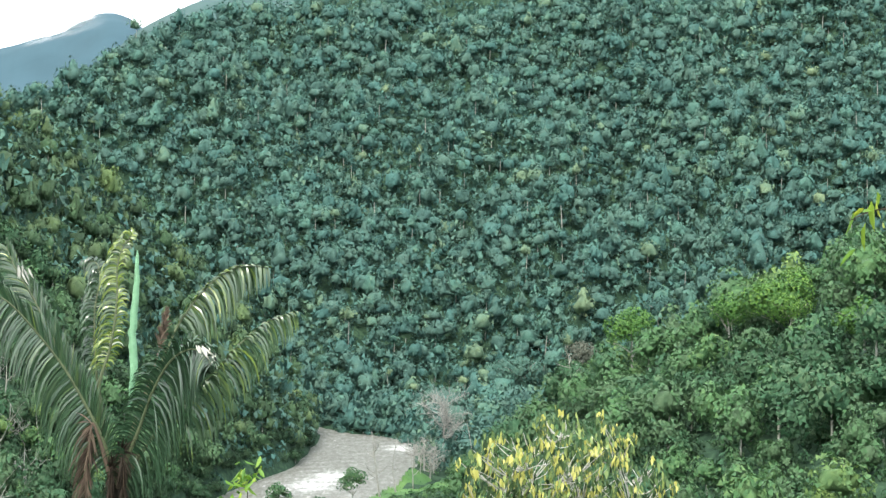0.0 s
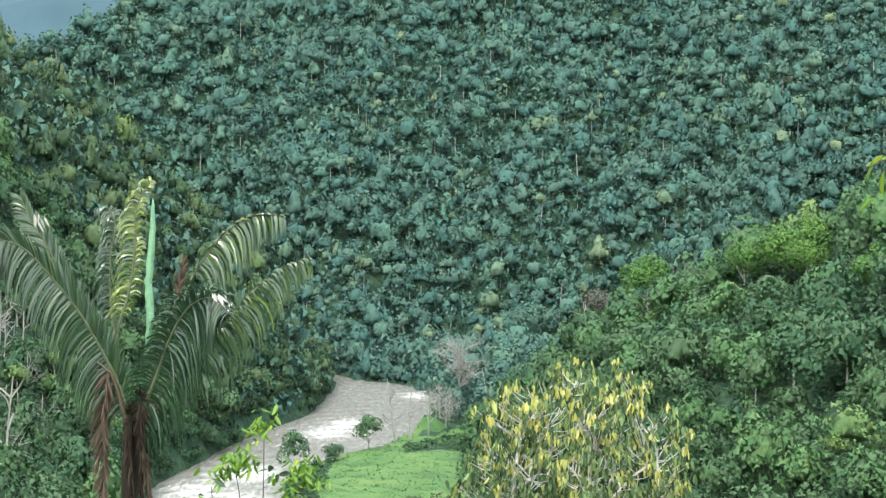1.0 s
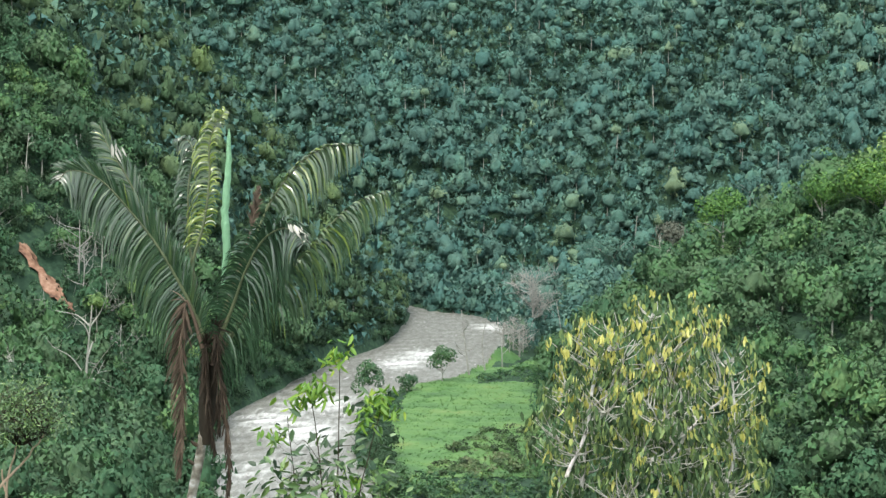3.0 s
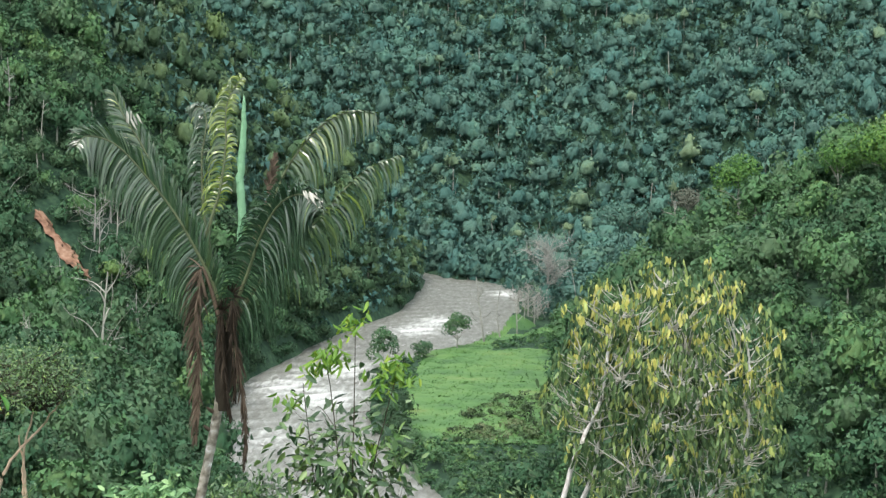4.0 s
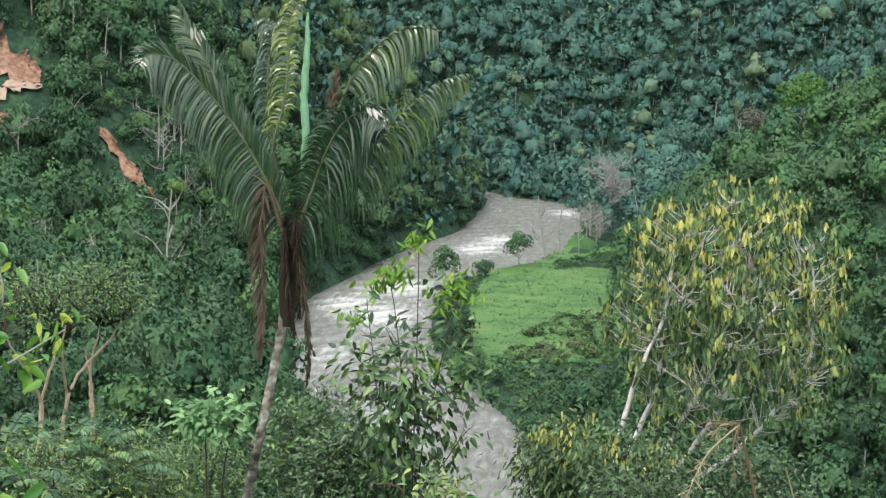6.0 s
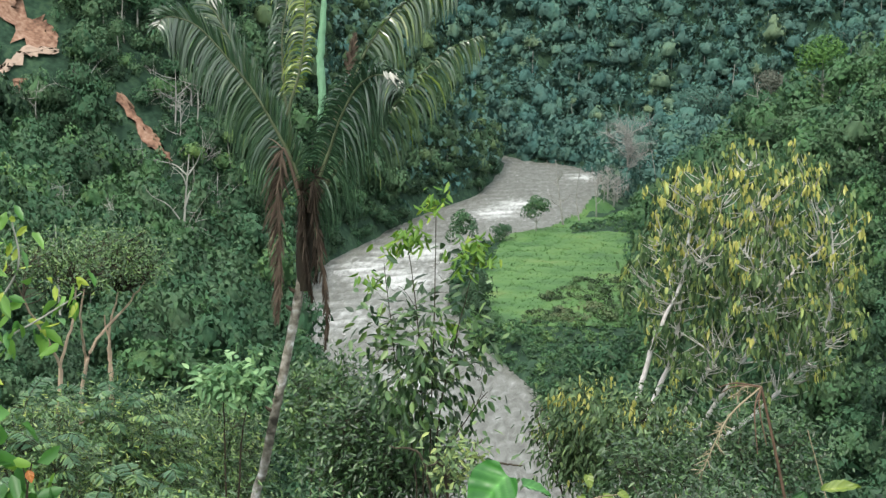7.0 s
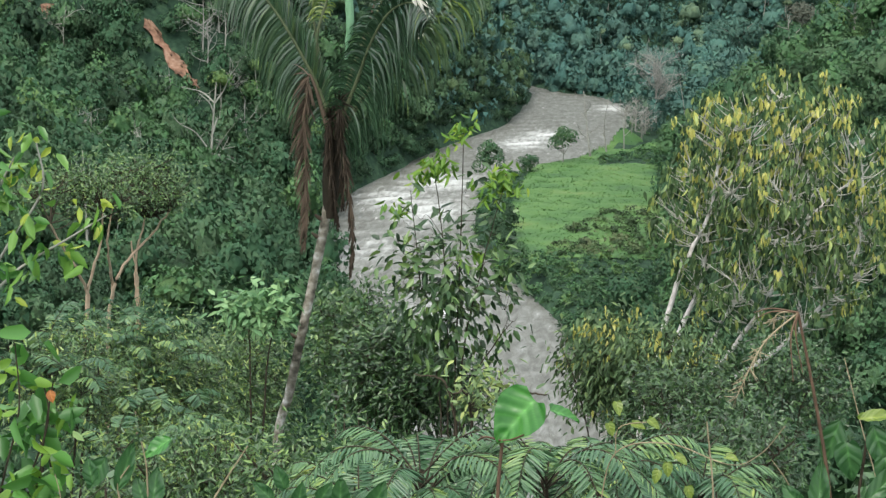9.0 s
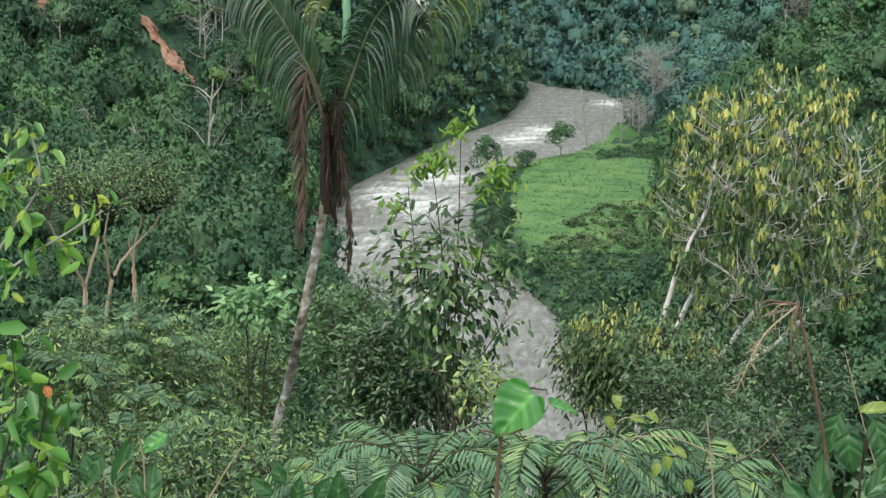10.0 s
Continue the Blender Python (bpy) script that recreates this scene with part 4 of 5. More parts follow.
for k_, (bx, by) in enumerate(((-9, 506), (-6, 512), (-4, 506), (-6, 522), (-3, 518))):
    bare_tree("dead_tree", "grey leafless brush on the river shore", (bx, by), 7.5, 4.5, 170 + k_, 10, 0.3, M_TWIG, 0.0, 8, SNAGS)
bare_tree("dead_tree", "tall white dead trunk below the hill", (9, 500), 20, 1.5, 66, 2, 0.22, M_BARK, -0.08, 0, SNAGS)
bare_tree("dead_tree", "forked white dead tree above the meadow", (33.6, 424.9), 15, 4.0, 67, 5, 0.28, M_BARK, -0.05, 2, SNAGS)
bare_tree("dead_tree", "white-limbed dead tree on the steep river bank", (-95.5, 340), 27, 8.0, 68, 8, 0.42, M_BARK, 0.06, 4, SNAGS)
bare_tree("dead_tree", "grey leafless tree beside the landslip", (-113, 400), 15, 7.0, 69, 9, 0.22, M_TWIG, 0.05, 6, SNAGS)
bare_tree("dead_tree", "grey leafless tree above the landslip", (-107, 396), 14, 6.0, 70, 8, 0.2, M_TWIG, 0.1, 6, SNAGS)
bare_tree("dead_tree", "bare grey bush low on the river bank", (-112, 300), 12, 6.0, 71, 9, 0.16, M_TWIG, -0.05, 7, SNAGS)

for k_, (bx, by, bh, bs, br) in enumerate(((-143.5, 424.5, 19, 2.0, 0.26), (-133.2, 422.2, 16, 2.5, 0.22), (-115.6, 406.4, 15, 7.0, 0.24), (-110.6, 408.5, 15, 6.0, 0.22), (-134.3, 395.2, 13, 5.0, 0.18),
                                           (-110.9, 306.5, 12, 3.0, 0.2), (-100.3, 386.3, 14, 6.0, 0.22), (-143.9, 384.9, 14, 5.5, 0.2), (-118.1, 382.9, 13, 4.0, 0.18), (-101.9, 309.7, 13, 3.5, 0.18))):
    bare_tree("dead_tree", "pale leafless tree standing in the bank forest", (bx, by), bh, bs, 270 + k_, 6, br, M_BARK if k_ % 2 else M_TWIG, 0.04, 5, SNAGS)


# ---- the yellow-leaved tree ----
def leaf_shape(name, length, width, material, tint, curl=0.25):
    v, q = blades(np.zeros((1, 3)), [[0, 0, -1.0]], [[0, -1.0, 0.1]], length, width, curl, 0.35)
    return np_mesh(name, v, q, np.full(6, tint), material)


def leafy(name, label, category, stems, radius, centre, radii, n_twigs, per, length, width, droop, tint, material, seed,
          wood=None, twig_wood=None, shell=0.45, yellow=0, group="", low=-1.0, spread=0.12, stem_label="", thin=0.0):
    """A broadleaf tree or shrub: stems along given lines, twigs out to a crown, and its leaves."""
    rng = np.random.RandomState(seed)
    wood, twig_wood = wood or M_TWIG, twig_wood or wood or M_TWIG
    base = np.array(stems[0][0], float)
    t = thing(name, label, category, tuple(base), group)
    lines = []
    for k, s in enumerate(stems):
        ln = curve(s, 24)
        ln[1:-1] += rng.normal(size=(22, 3)) * radius * 0.25
        lines.append(ln)
        h = Heap(); h.add(*tube(ln, np.linspace(radius, radius * 0.35, 24), 8))
        part("stem", h, wood, t, stem_label, True)
    pts = np.concatenate([ln[8:] for ln in lines])
    d = unit(rng.normal(size=(n_twigs * 3, 3)))
    d = d[d[:, 2] > low][:n_twigs]
    if thin:  # sparser towards the top
        d = d[rng.uniform(0, 1, len(d)) > thin * np.clip(d[:, 2] + 0.2, 0, 1)]
    if n_twigs > 800:  # a broad, shouldered crown
        d = d / (np.abs(d) ** 2.4).sum(1, keepdims=True) ** (1 / 2.4)
    rad = rng.uniform(0, 1, (len(d), 1)) ** shell
    tips = np.asarray(centre) + d * rad * np.asarray(radii) * (1 + 0.09 * np.sin(d[:, :1] * 5 + d[:, 2:] * 7))
    if n_twigs > 250:
        h = Heap()
        more = []
        for e in tips[::14]:
            e = np.asarray(centre) + (e - np.asarray(centre)) * 0.8
            away = np.linalg.norm(pts - e, axis=1)
            p = pts[np.argmin(away + np.maximum(pts[:, 2] - e[2] + 0.4 * away, 0) * 2.5)]
            ln = curve([p, p + (e - p) * 0.5 + (0, 0, 0.12 * np.linalg.norm(e - p)) + rng.normal(size=3) * 0.1, e], 14)
            more.append(ln[3:])
            one = Heap(); one.add(*tube(ln, np.linspace(radius * 0.34, radius * 0.1, 14), 6))
            part("limb", one, twig_wood, t, "", True)
        pts = np.concatenate([pts] + more)
    h = Heap()
    for e in tips[: n_twigs]:
        away = np.linalg.norm(pts - e, axis=1)
        p = pts[np.argmin(away + np.maximum(pts[:, 2] - e[2] + 0.35 * away, 0) * 2.0)]
        m = (p + e) / 2 + rng.normal(size=3) * 0.06 * np.linalg.norm(e - p) + (0, 0, -0.05)
        h.add(*tube(curve([p, m, e], 5), np.linspace(radius * 0.24, radius * 0.09, 5), 3))
    tagged(part("twig", h, twig_wood, t, "", True), kind="stuff")
    out = unit(tips - np.asarray(centre)) * 0.6
    h = Heap()
    n = len(tips) * per
    foliage(rng, h, tips, per, length, width, droop, tint, spread, out)
    tagged(part("foliage", h, material, t), kind="stuff")
    if yellow:
        shapes = [leaf_shape("leaf", length * f * 0.86, width * f * 0.95, M_YELLOW, tt, c) for f, tt, c in ((1.0, 0.35, 0.2), (1.15, 0.6, 0.3), (0.85, 0.8, 0.12), (1.05, 0.2, 0.4))]
        score = d[:, 2] * 1.2 + rad[:, 0] * 1.6 + rng.normal(size=len(d)) * 0.9 - d[:, 1] * 0.4
        h = Heap()
        foliage(rng, h, tips[np.argsort(-score)[: int(yellow * 1.5)]], 6, length * 0.9, width * 0.9, 0.92, (0.0, 0.8), spread * 0.5)
        tagged(part("foliage", h, M_YELLOW, t, "yellow leaves"), kind="stuff")
        best = np.argsort(-score)[: yellow // 4]
        for e in np.repeat(tips[best], 5, 0):
            ob = new("leaf", shapes[rng.randint(4)])
            ob.parent = t
            ob.location = tuple(e - base + rng.normal(size=3) * spread * 0.45)
            ob.rotation_euler = (rng.normal() * 0.25, rng.normal() * 0.25, rng.uniform(0, 6.28))
    return t


leafy("tree", "pale-stemmed tree with hanging yellow and olive leaves", "tree",
      [[(-0.30, 31.00, -11.00), (0.05, 31.00, -8.20), (0.35, 31.00, -6.89), (0.57, 31.05, -5.98), (0.78, 31.05, -5.50), (1.05, 31.10, -4.94), (1.19, 31.20, -4.27), (1.31, 31.30, -3.49), (1.63, 31.40, -3.05)],
       [(-0.10, 31.60, -11.20), (0.35, 31.60, -8.30), (0.73, 31.60, -7.05), (1.03, 31.60, -6.21), (1.08, 31.60, -5.64), (1.19, 31.70, -5.07), (1.45, 31.80, -4.49), (1.83, 31.90, -3.48)],
       [(0.10, 32.00, -11.34), (0.60, 32.00, -8.80), (1.11, 32.00, -7.86), (1.55, 32.00, -7.01), (1.78, 32.00, -6.65), (2.27, 32.10, -5.83), (2.56, 32.20, -4.68), (2.86, 32.30, -4.10)],
       [(0.40, 31.20, -11.00), (1.00, 31.00, -8.50), (1.62, 31.00, -7.44), (2.21, 30.90, -6.50), (2.89, 30.80, -4.92), (3.32, 30.70, -4.36), (3.68, 30.60, -3.97)],
       [(0.60, 31.60, -11.20), (1.50, 31.50, -8.50), (2.54, 31.50, -7.57), (3.30, 31.50, -6.73), (3.94, 31.50, -5.69), (4.02, 31.50, -4.45), (3.95, 31.50, -3.67)]],
      0.062, (2.36, 31.50, -4.78), (2.35, 1.9, 2.65), 950, 7, 0.19, 0.066, 0.72, (0.0, 1.0), M_OLIVE, 81, M_WHITEBARK, M_PALETWIG, 0.4, 125, low=-0.85, spread=0.085, stem_label="pale grey-white stem")
leafy("shrub", "olive-leaved shrub flecked with yellow leaves", "shrub",
      [[(-0.49, 27.00, -9.37), (-0.63, 27.00, -7.28), (-0.90, 27.00, -6.27)], [(-0.35, 27.00, -9.36), (-0.30, 27.20, -7.13), (-0.23, 27.20, -5.90)], [(-0.74, 27.00, -9.38), (-1.05, 26.60, -7.37), (-1.46, 26.60, -6.18)]],
      0.02, (-0.62, 27.00, -6.72), (1.0, 0.9, 1.15), 420, 7, 0.16, 0.05, 0.5, (0.0, 0.7), M_OLIVE, 82, M_DARKTWIG, M_DARKTWIG, 0.6, 14, spread=0.18)
leafy("shrub", "dull olive shrub with a few yellow leaves beside the pale stems", "shrub",
      [[(0.45, 26.00, -9.00), (0.42, 26.00, -7.30), (0.30, 26.00, -6.10)], [(0.60, 26.00, -9.00), (0.70, 26.20, -7.30), (0.90, 26.20, -6.20)]],
      0.018, (0.46, 26.00, -6.35), (0.95, 0.7, 0.95), 320, 7, 0.16, 0.046, 0.5, (0.0, 0.7), M_OLIVE, 182, M_DARKTWIG, M_DARKTWIG, 0.6, 8, spread=0.16)


# ---- saplings over the water ----
def young_shoot(parent, at_, seed, shapes, n=9):
    """A rosette of young drooping leaves, each an object."""
    rng = np.random.RandomState(seed)
    for k in range(n):
        ob = new("leaf", shapes[rng.randint(len(shapes))])
        ob.parent = parent
        ob.location = tuple(np.array(at_) + rng.normal(size=3) * (0.1, 0.1, 0.07) - np.array(parent.location))
        ob.rotation_euler = (rng.uniform(-0.1, 0.8), rng.normal() * 0.3, k * 2.4)
        tagged(ob, "yellow-green young leaf")


sap = leafy("sapling", "slender dark-stemmed sapling clump with bright young top leaves", "sapling",
      [[(-2.48, 20.00, -6.87), (-2.46, 20.00, -4.60), (-2.39, 20.00, -2.80), (-2.36, 20.00, -1.48)],
       [(-2.56, 20.00, -6.87), (-2.57, 20.10, -4.63), (-2.63, 20.20, -3.22), (-2.78, 20.20, -1.88)],
       [(-2.41, 20.00, -6.86), (-2.36, 19.90, -4.56), (-2.09, 19.80, -3.19), (-1.79, 19.80, -2.01)],
       [(-2.64, 20.00, -6.88), (-2.69, 20.20, -5.13), (-2.95, 20.30, -3.63), (-3.08, 20.30, -2.36)],
       [(-2.33, 20.00, -6.86), (-2.30, 19.80, -4.99), (-1.92, 19.70, -4.19), (-1.69, 19.70, -3.88)]],
      0.013, (-2.51, 20.00, -3.45), (0.95, 0.6, 1.7), 350, 4, 0.19, 0.068, 0.35, (0.12, 0.85), M_SHRUB, 83, M_DARKTWIG, M_DARKTWIG, 0.5, 0, "", -1.0, 0.09, thin=0.75)
SHOOT = [leaf_shape("leaf", 0.14 * f, 0.05 * f, M_LIME, tt, 0.5) for f, tt in ((1, 0.05), (1.2, 0.4), (0.85, 0.65), (1.1, 0.2))]
for k, p in enumerate(((-2.37, 20.00, -1.42), (-2.46, 20.00, -1.58), (-2.69, 20.10, -1.86), (-2.62, 20.10, -2.0), (-2.94, 20.20, -2.12), (-2.84, 20.20, -2.02), (-1.83, 19.80, -1.98), (-1.95, 19.80, -2.08), (-1.72, 19.80, -2.12), (-2.02, 19.80, -2.25), (-3.27, 20.30, -2.58), (-2.26, 20.00, -3.09))):
    young_shoot(sap, p, 300 + k, SHOOT, 20)


# ---- bushes on the near slope ----
def bush(label, stems_at, top, spread, centre, radii, twigs, per, length, width, tint, seed, material=None, droop=0.25, shell=0.42):
    c = np.array(centre)
    stems = [[(stems_at[0] + dx, stems_at[1], stems_at[2]), tuple(c + (dx * 1.5, dy, -radii[2] * 0.3)), tuple(c + (dx * 3, dy * 2, radii[2] * 0.6))] for dx, dy in ((-0.25, 0.1), (0.2, -0.15), (0.05, 0.25), (-0.1, -0.2))]
    return leafy("bush", label, "bush", stems, 0.02, centre, radii, twigs, per, length, width, droop, tint, material or M_SHRUB, seed, M_DARKTWIG, M_DARKTWIG, shell, 0, "bushes on the near slope", -0.6)


bush("dense grey-green bush with narrow leaves", (-7.10, 21.00, -7.78), 0, 0, (-7.07, 21.00, -5.49), (1.35, 1.0, 1.15), 760, 15, 0.105, 0.023, (0.3, 0.95), 91)
bush("dark narrow-leaved bush beside the palm trunk", (-5.96, 22.00, -8.15), 0, 0, (-7.37, 27.00, -7.44), (1.35, 0.9, 1.4), 600, 13, 0.11, 0.026, (0.3, 0.9), 92)
bush("dark green broad-leaved bush behind the palm trunk", (-4.72, 24.00, -8.94), 0, 0, (-5.10, 27.00, -6.63), (0.95, 0.8, 1.35), 440, 9, 0.13, 0.046, (0.25, 0.8), 93)
bush("deep green bush under the saplings", (-3.25, 21.00, -7.58), 0, 0, (-3.43, 21.50, -5.42), (1.0, 0.7, 0.8), 300, 8, 0.115, 0.036, (0.15, 0.7), 94)
bush("dark leafy bush round the feet of the saplings", (-2.92, 21.00, -7.90), 0, 0, (-2.92, 21.00, -5.41), (0.75, 0.6, 0.75), 320, 10, 0.12, 0.038, (0.05, 0.65), 194)
bush("shaded dark green bush beside the saplings", (-3.54, 21.50, -7.90), 0, 0, (-3.54, 21.50, -5.26), (0.7, 0.6, 0.8), 300, 10, 0.12, 0.038, (0.05, 0.65), 195)
bush("yellowing bush in the shade of the saplings", (-3.65, 22.00, -8.03), 0, 0, (-3.62, 22.50, -5.06), (0.4, 0.4, 0.35), 70, 5, 0.19, 0.06, (0.3, 0.9), 95, M_OLIVE)
bush("low yellow-brown bush above the water", (-1.52, 15.00, -4.91), 0, 0, (-1.53, 15.00, -3.32), (0.24, 0.3, 0.2), 60, 6, 0.10, 0.035, (0.3, 1.0), 96, M_OLIVE)
bush("dusky bush low on the slope", (-7.10, 18.00, -6.49), 0, 0, (-6.99, 18.00, -4.58), (0.8, 0.8, 0.95), 320, 11, 0.095, 0.021, (0.3, 0.95), 97)
bush("tangled dark bush below the path", (-4.15, 13.00, -4.41), 0, 0, (-3.96, 13.00, -3.60), (1.0, 0.7, 0.5), 320, 12, 0.08, 0.02, (0.25, 0.9), 98)
bush("dark bush at the slope's edge", (-2.60, 12.00, -3.88), 0, 0, (-2.58, 12.00, -3.15), (0.7, 0.6, 0.45), 240, 11, 0.08, 0.022, (0.25, 0.85), 99)
bush("green bush in front of the yellow tree's stems", (0.60, 24.00, -9.04), 0, 0, (0.52, 24.00, -6.57), (1.05, 0.7, 1.05), 320, 10, 0.115, 0.034, (0.1, 0.7), 102)
bush("dark green bush under the yellow tree", (2.15, 26.00, -9.85), 0, 0, (2.17, 26.00, -6.85), (1.35, 0.7, 0.95), 340, 10, 0.115, 0.036, (0.1, 0.65), 103)
bush("shaded green bush below the dry stalk", (0.98, 16.00, -5.46), 0, 0, (0.88, 16.00, -4.22), (0.8, 0.6, 0.55), 240, 11, 0.085, 0.024, (0.1, 0.65), 100)
big = leafy("bush", "bright green plant with large lobed leaves", "bush", [[(-6.29, 24.00, -8.44), (-6.22, 24.00, -5.96), (-6.25, 24.00, -4.85)], [(-6.15, 24.00, -8.43), (-5.94, 24.00, -5.95), (-5.72, 24.00, -5.02)]], 0.02,
            (-6.10, 24.00, -5.12), (0.55, 0.4, 0.4), 80, 6, 0.20, 0.075, 0.2, (0.1, 0.9), M_MINT, 101, M_DARKTWIG, M_DARKTWIG, 0.6, 0, "bushes on the near slope", -0.3)


# ---- forked trees below the left slope ----
FORKED = "forked trees with orange trunks"


def forked_tree(label, stems, centre, radii, seed, twigs=330):
    return leafy("tree", label, "tree", stems, 0.095, centre, radii, twigs, 9, 0.19, 0.065, 0.1, (0.35, 0.85), M_SHRUB, seed, M_ORANGEBARK, M_DARKTWIG, 0.7, 0, FORKED, -0.7, 0.3, "smooth pale orange stem")


forked_tree("forked orange-trunked tree with a flat feathery crown", [[(-22.54, 60.00, -20.41), (-22.27, 60.00, -16.36), (-22.08, 60.00, -14.54), (-22.34, 59.00, -13.00), (-22.67, 58.00, -11.34)], [(-22.52, 60.00, -20.41), (-22.23, 60.00, -16.13), (-22.04, 60.00, -14.38), (-21.49, 60.00, -12.64), (-21.28, 60.00, -11.28)]], (-22.33, 60.00, -10.40), (2.7, 2.2, 1.3), 111)
forked_tree("slim forked tree with pale trunk and feathery crown", [[(-23.01, 64.00, -21.84), (-22.69, 64.00, -16.78), (-22.44, 64.00, -15.29), (-22.22, 63.00, -13.35), (-21.92, 63.00, -11.67)], [(-22.98, 64.00, -21.84), (-22.63, 64.00, -16.53), (-21.99, 64.00, -14.54), (-21.02, 65.00, -13.28), (-20.03, 65.00, -12.04)]], (-21.13, 64.00, -10.90), (2.6, 2.2, 1.3), 112)
forked_tree("thin pale-trunked tree with a sparse crown", [[(-22.37, 66.00, -22.51), (-22.05, 66.00, -16.80), (-22.06, 66.00, -14.78), (-21.56, 66.00, -12.77)], [(-22.37, 66.00, -22.51), (-22.01, 66.00, -16.54), (-22.21, 66.00, -13.78)]], (-21.19, 66.00, -11.90), (1.6, 1.4, 0.7), 113, 120)
bare_tree("dead_tree", "thin bare white pole among the forked trees", (-25.65, 70.00, -14.77), 4.2, 0.8, 72, 3, 0.06, M_BARK, 0.0, 2, SNAGS)


# ---- foreground plants at the terrace edge ----
def veined_material(name, dark, light, scale=1.0):
    """A large leaf: paler ribs across the blade, with mottling."""
    m, n, l, b = mat(name)
    at = n.new("ShaderNodeAttribute"); at.attribute_name = "tint"
    tc = n.new("ShaderNodeTexCoord")
    no = n.new("ShaderNodeTexNoise"); no.inputs["Scale"].default_value, no.inputs["Detail"].default_value = 60, 4
    l.new(tc.outputs["Object"], no.inputs["Vector"])
    ad = n.new("ShaderNodeMath"); ad.operation = "MULTIPLY_ADD"; ad.inputs[1].default_value = 0.35
    l.new(no.outputs["Fac"], ad.inputs[0]); l.new(at.outputs["Fac"], ad.inputs[2])
    r = ramp(n, [(0.1, dark), (0.75, light), (1.0, tuple(min(1, c * 1.5) for c in light))])
    l.new(ad.outputs[0], r.inputs["Fac"]); l.new(r.outputs["Color"], b.inputs["Base Color"])
    b.inputs["Roughness"].default_value = 0.38
    tr = n.new("ShaderNodeBsdfTranslucent"); l.new(r.outputs["Color"], tr.inputs["Color"])
    mx = n.new("ShaderNodeMixShader"); mx.inputs["Fac"].default_value = 0.3
    l.new(b.outputs[0], mx.inputs[1]); l.new(tr.outputs[0], mx.inputs[2]); l.new(mx.outputs[0], n["Material Output"].inputs["Surface"])
    return m


M_HEART = veined_material("heart_leaf", (0.022, 0.13, 0.02), (0.10, 0.31, 0.065))
M_BROAD = veined_material("broad_leaf", (0.022, 0.075, 0.026), (0.065, 0.17, 0.05))
M_VINE = veined_material("vine_leaf", (0.10, 0.17, 0.025), (0.24, 0.31, 0.06))
M_RUST = veined_material("rusty_leaf", (0.30, 0.10, 0.02), (0.5, 0.2, 0.05))
M_FERN = leaf_material("pinnate_leaf", [(0, (0.013, 0.042, 0.019)), (0.35, (0.049, 0.130, 0.060)), (0.65, (0.119, 0.230, 0.102)), (0.82, (0.216, 0.330, 0.093)), (1, (0.454, 0.480, 0.076))], 0.35, 0.22, 12, 0.6)


def leaf_mesh(name, length, width, heart, material, cup=0.18, droop=0.35, veins=6):
    """A large leaf on a grid: outline, midrib groove, ribs, and a bent blade. It grows from the origin along +y."""
    nu, nv = 37, 21
    u, s = np.meshgrid(np.linspace(0, 1, nu), np.linspace(-1, 1, nv), indexing="ij")
    half = width / 2 * (np.sin(np.pi * np.clip(u * 0.97 + 0.03, 0, 1) ** (0.62 if heart else 0.85)) ** (0.72 if heart else 0.9))
    x = half * s
    y = length * u - (length * 0.07 * np.abs(s) ** 1.6 * (1 - u) ** 3 if heart else 0)
    rib = np.abs(((u - np.abs(s) * 0.28) * veins) % 1 - 0.5) * 2
    z = cup * width * np.abs(s) ** 1.3 - droop * length * u ** 2 + 0.012 * length * rib * (np.abs(s) > 0.08) + 0.016 * length * np.sin(u * 9 + s * 4) + 0.012 * length * np.sin(u * 23 - np.abs(s) * 7)
    tint = 0.12 + 0.2 * (1 - rib) ** 3 + 0.4 * np.exp(-(s * 9) ** 2) + 0.1 * np.sin(u * 5 + s * 3)
    i, j = np.meshgrid(np.arange(nu - 1), np.arange(nv - 1), indexing="ij")
    q = np.stack([i * nv + j, i * nv + j + 1, (i + 1) * nv + j + 1, (i + 1) * nv + j], -1).reshape(-1, 4)
    return np_mesh(name, np.stack([x, y, z], -1).reshape(-1, 3), q, tint.ravel(), material, True)


def put_leaf(parent, mesh, place, way, face=(0, -0.5, 1.0), name="leaf", label=""):
    """One leaf object at a place, growing along way, its upper side towards face."""
    y = Vector(way).normalized()
    x = y.cross(Vector(face)).normalized()
    z = x.cross(y)
    m = Matrix((x, y, z)).transposed().to_4x4()
    ob = new(name, mesh)
    ob.parent = parent
    ob.matrix_basis = Matrix.Translation(Vector(place) - root_of(parent).location) @ m
    return tagged(ob, label)


def stem_part(parent, pts, r0, r1, material, name="stem", label="", n=16):
    h = Heap(); h.add(*tube(curve(pts, n), np.linspace(r0, r1, n), 6))
    return part(name, h, material, parent, label, True)


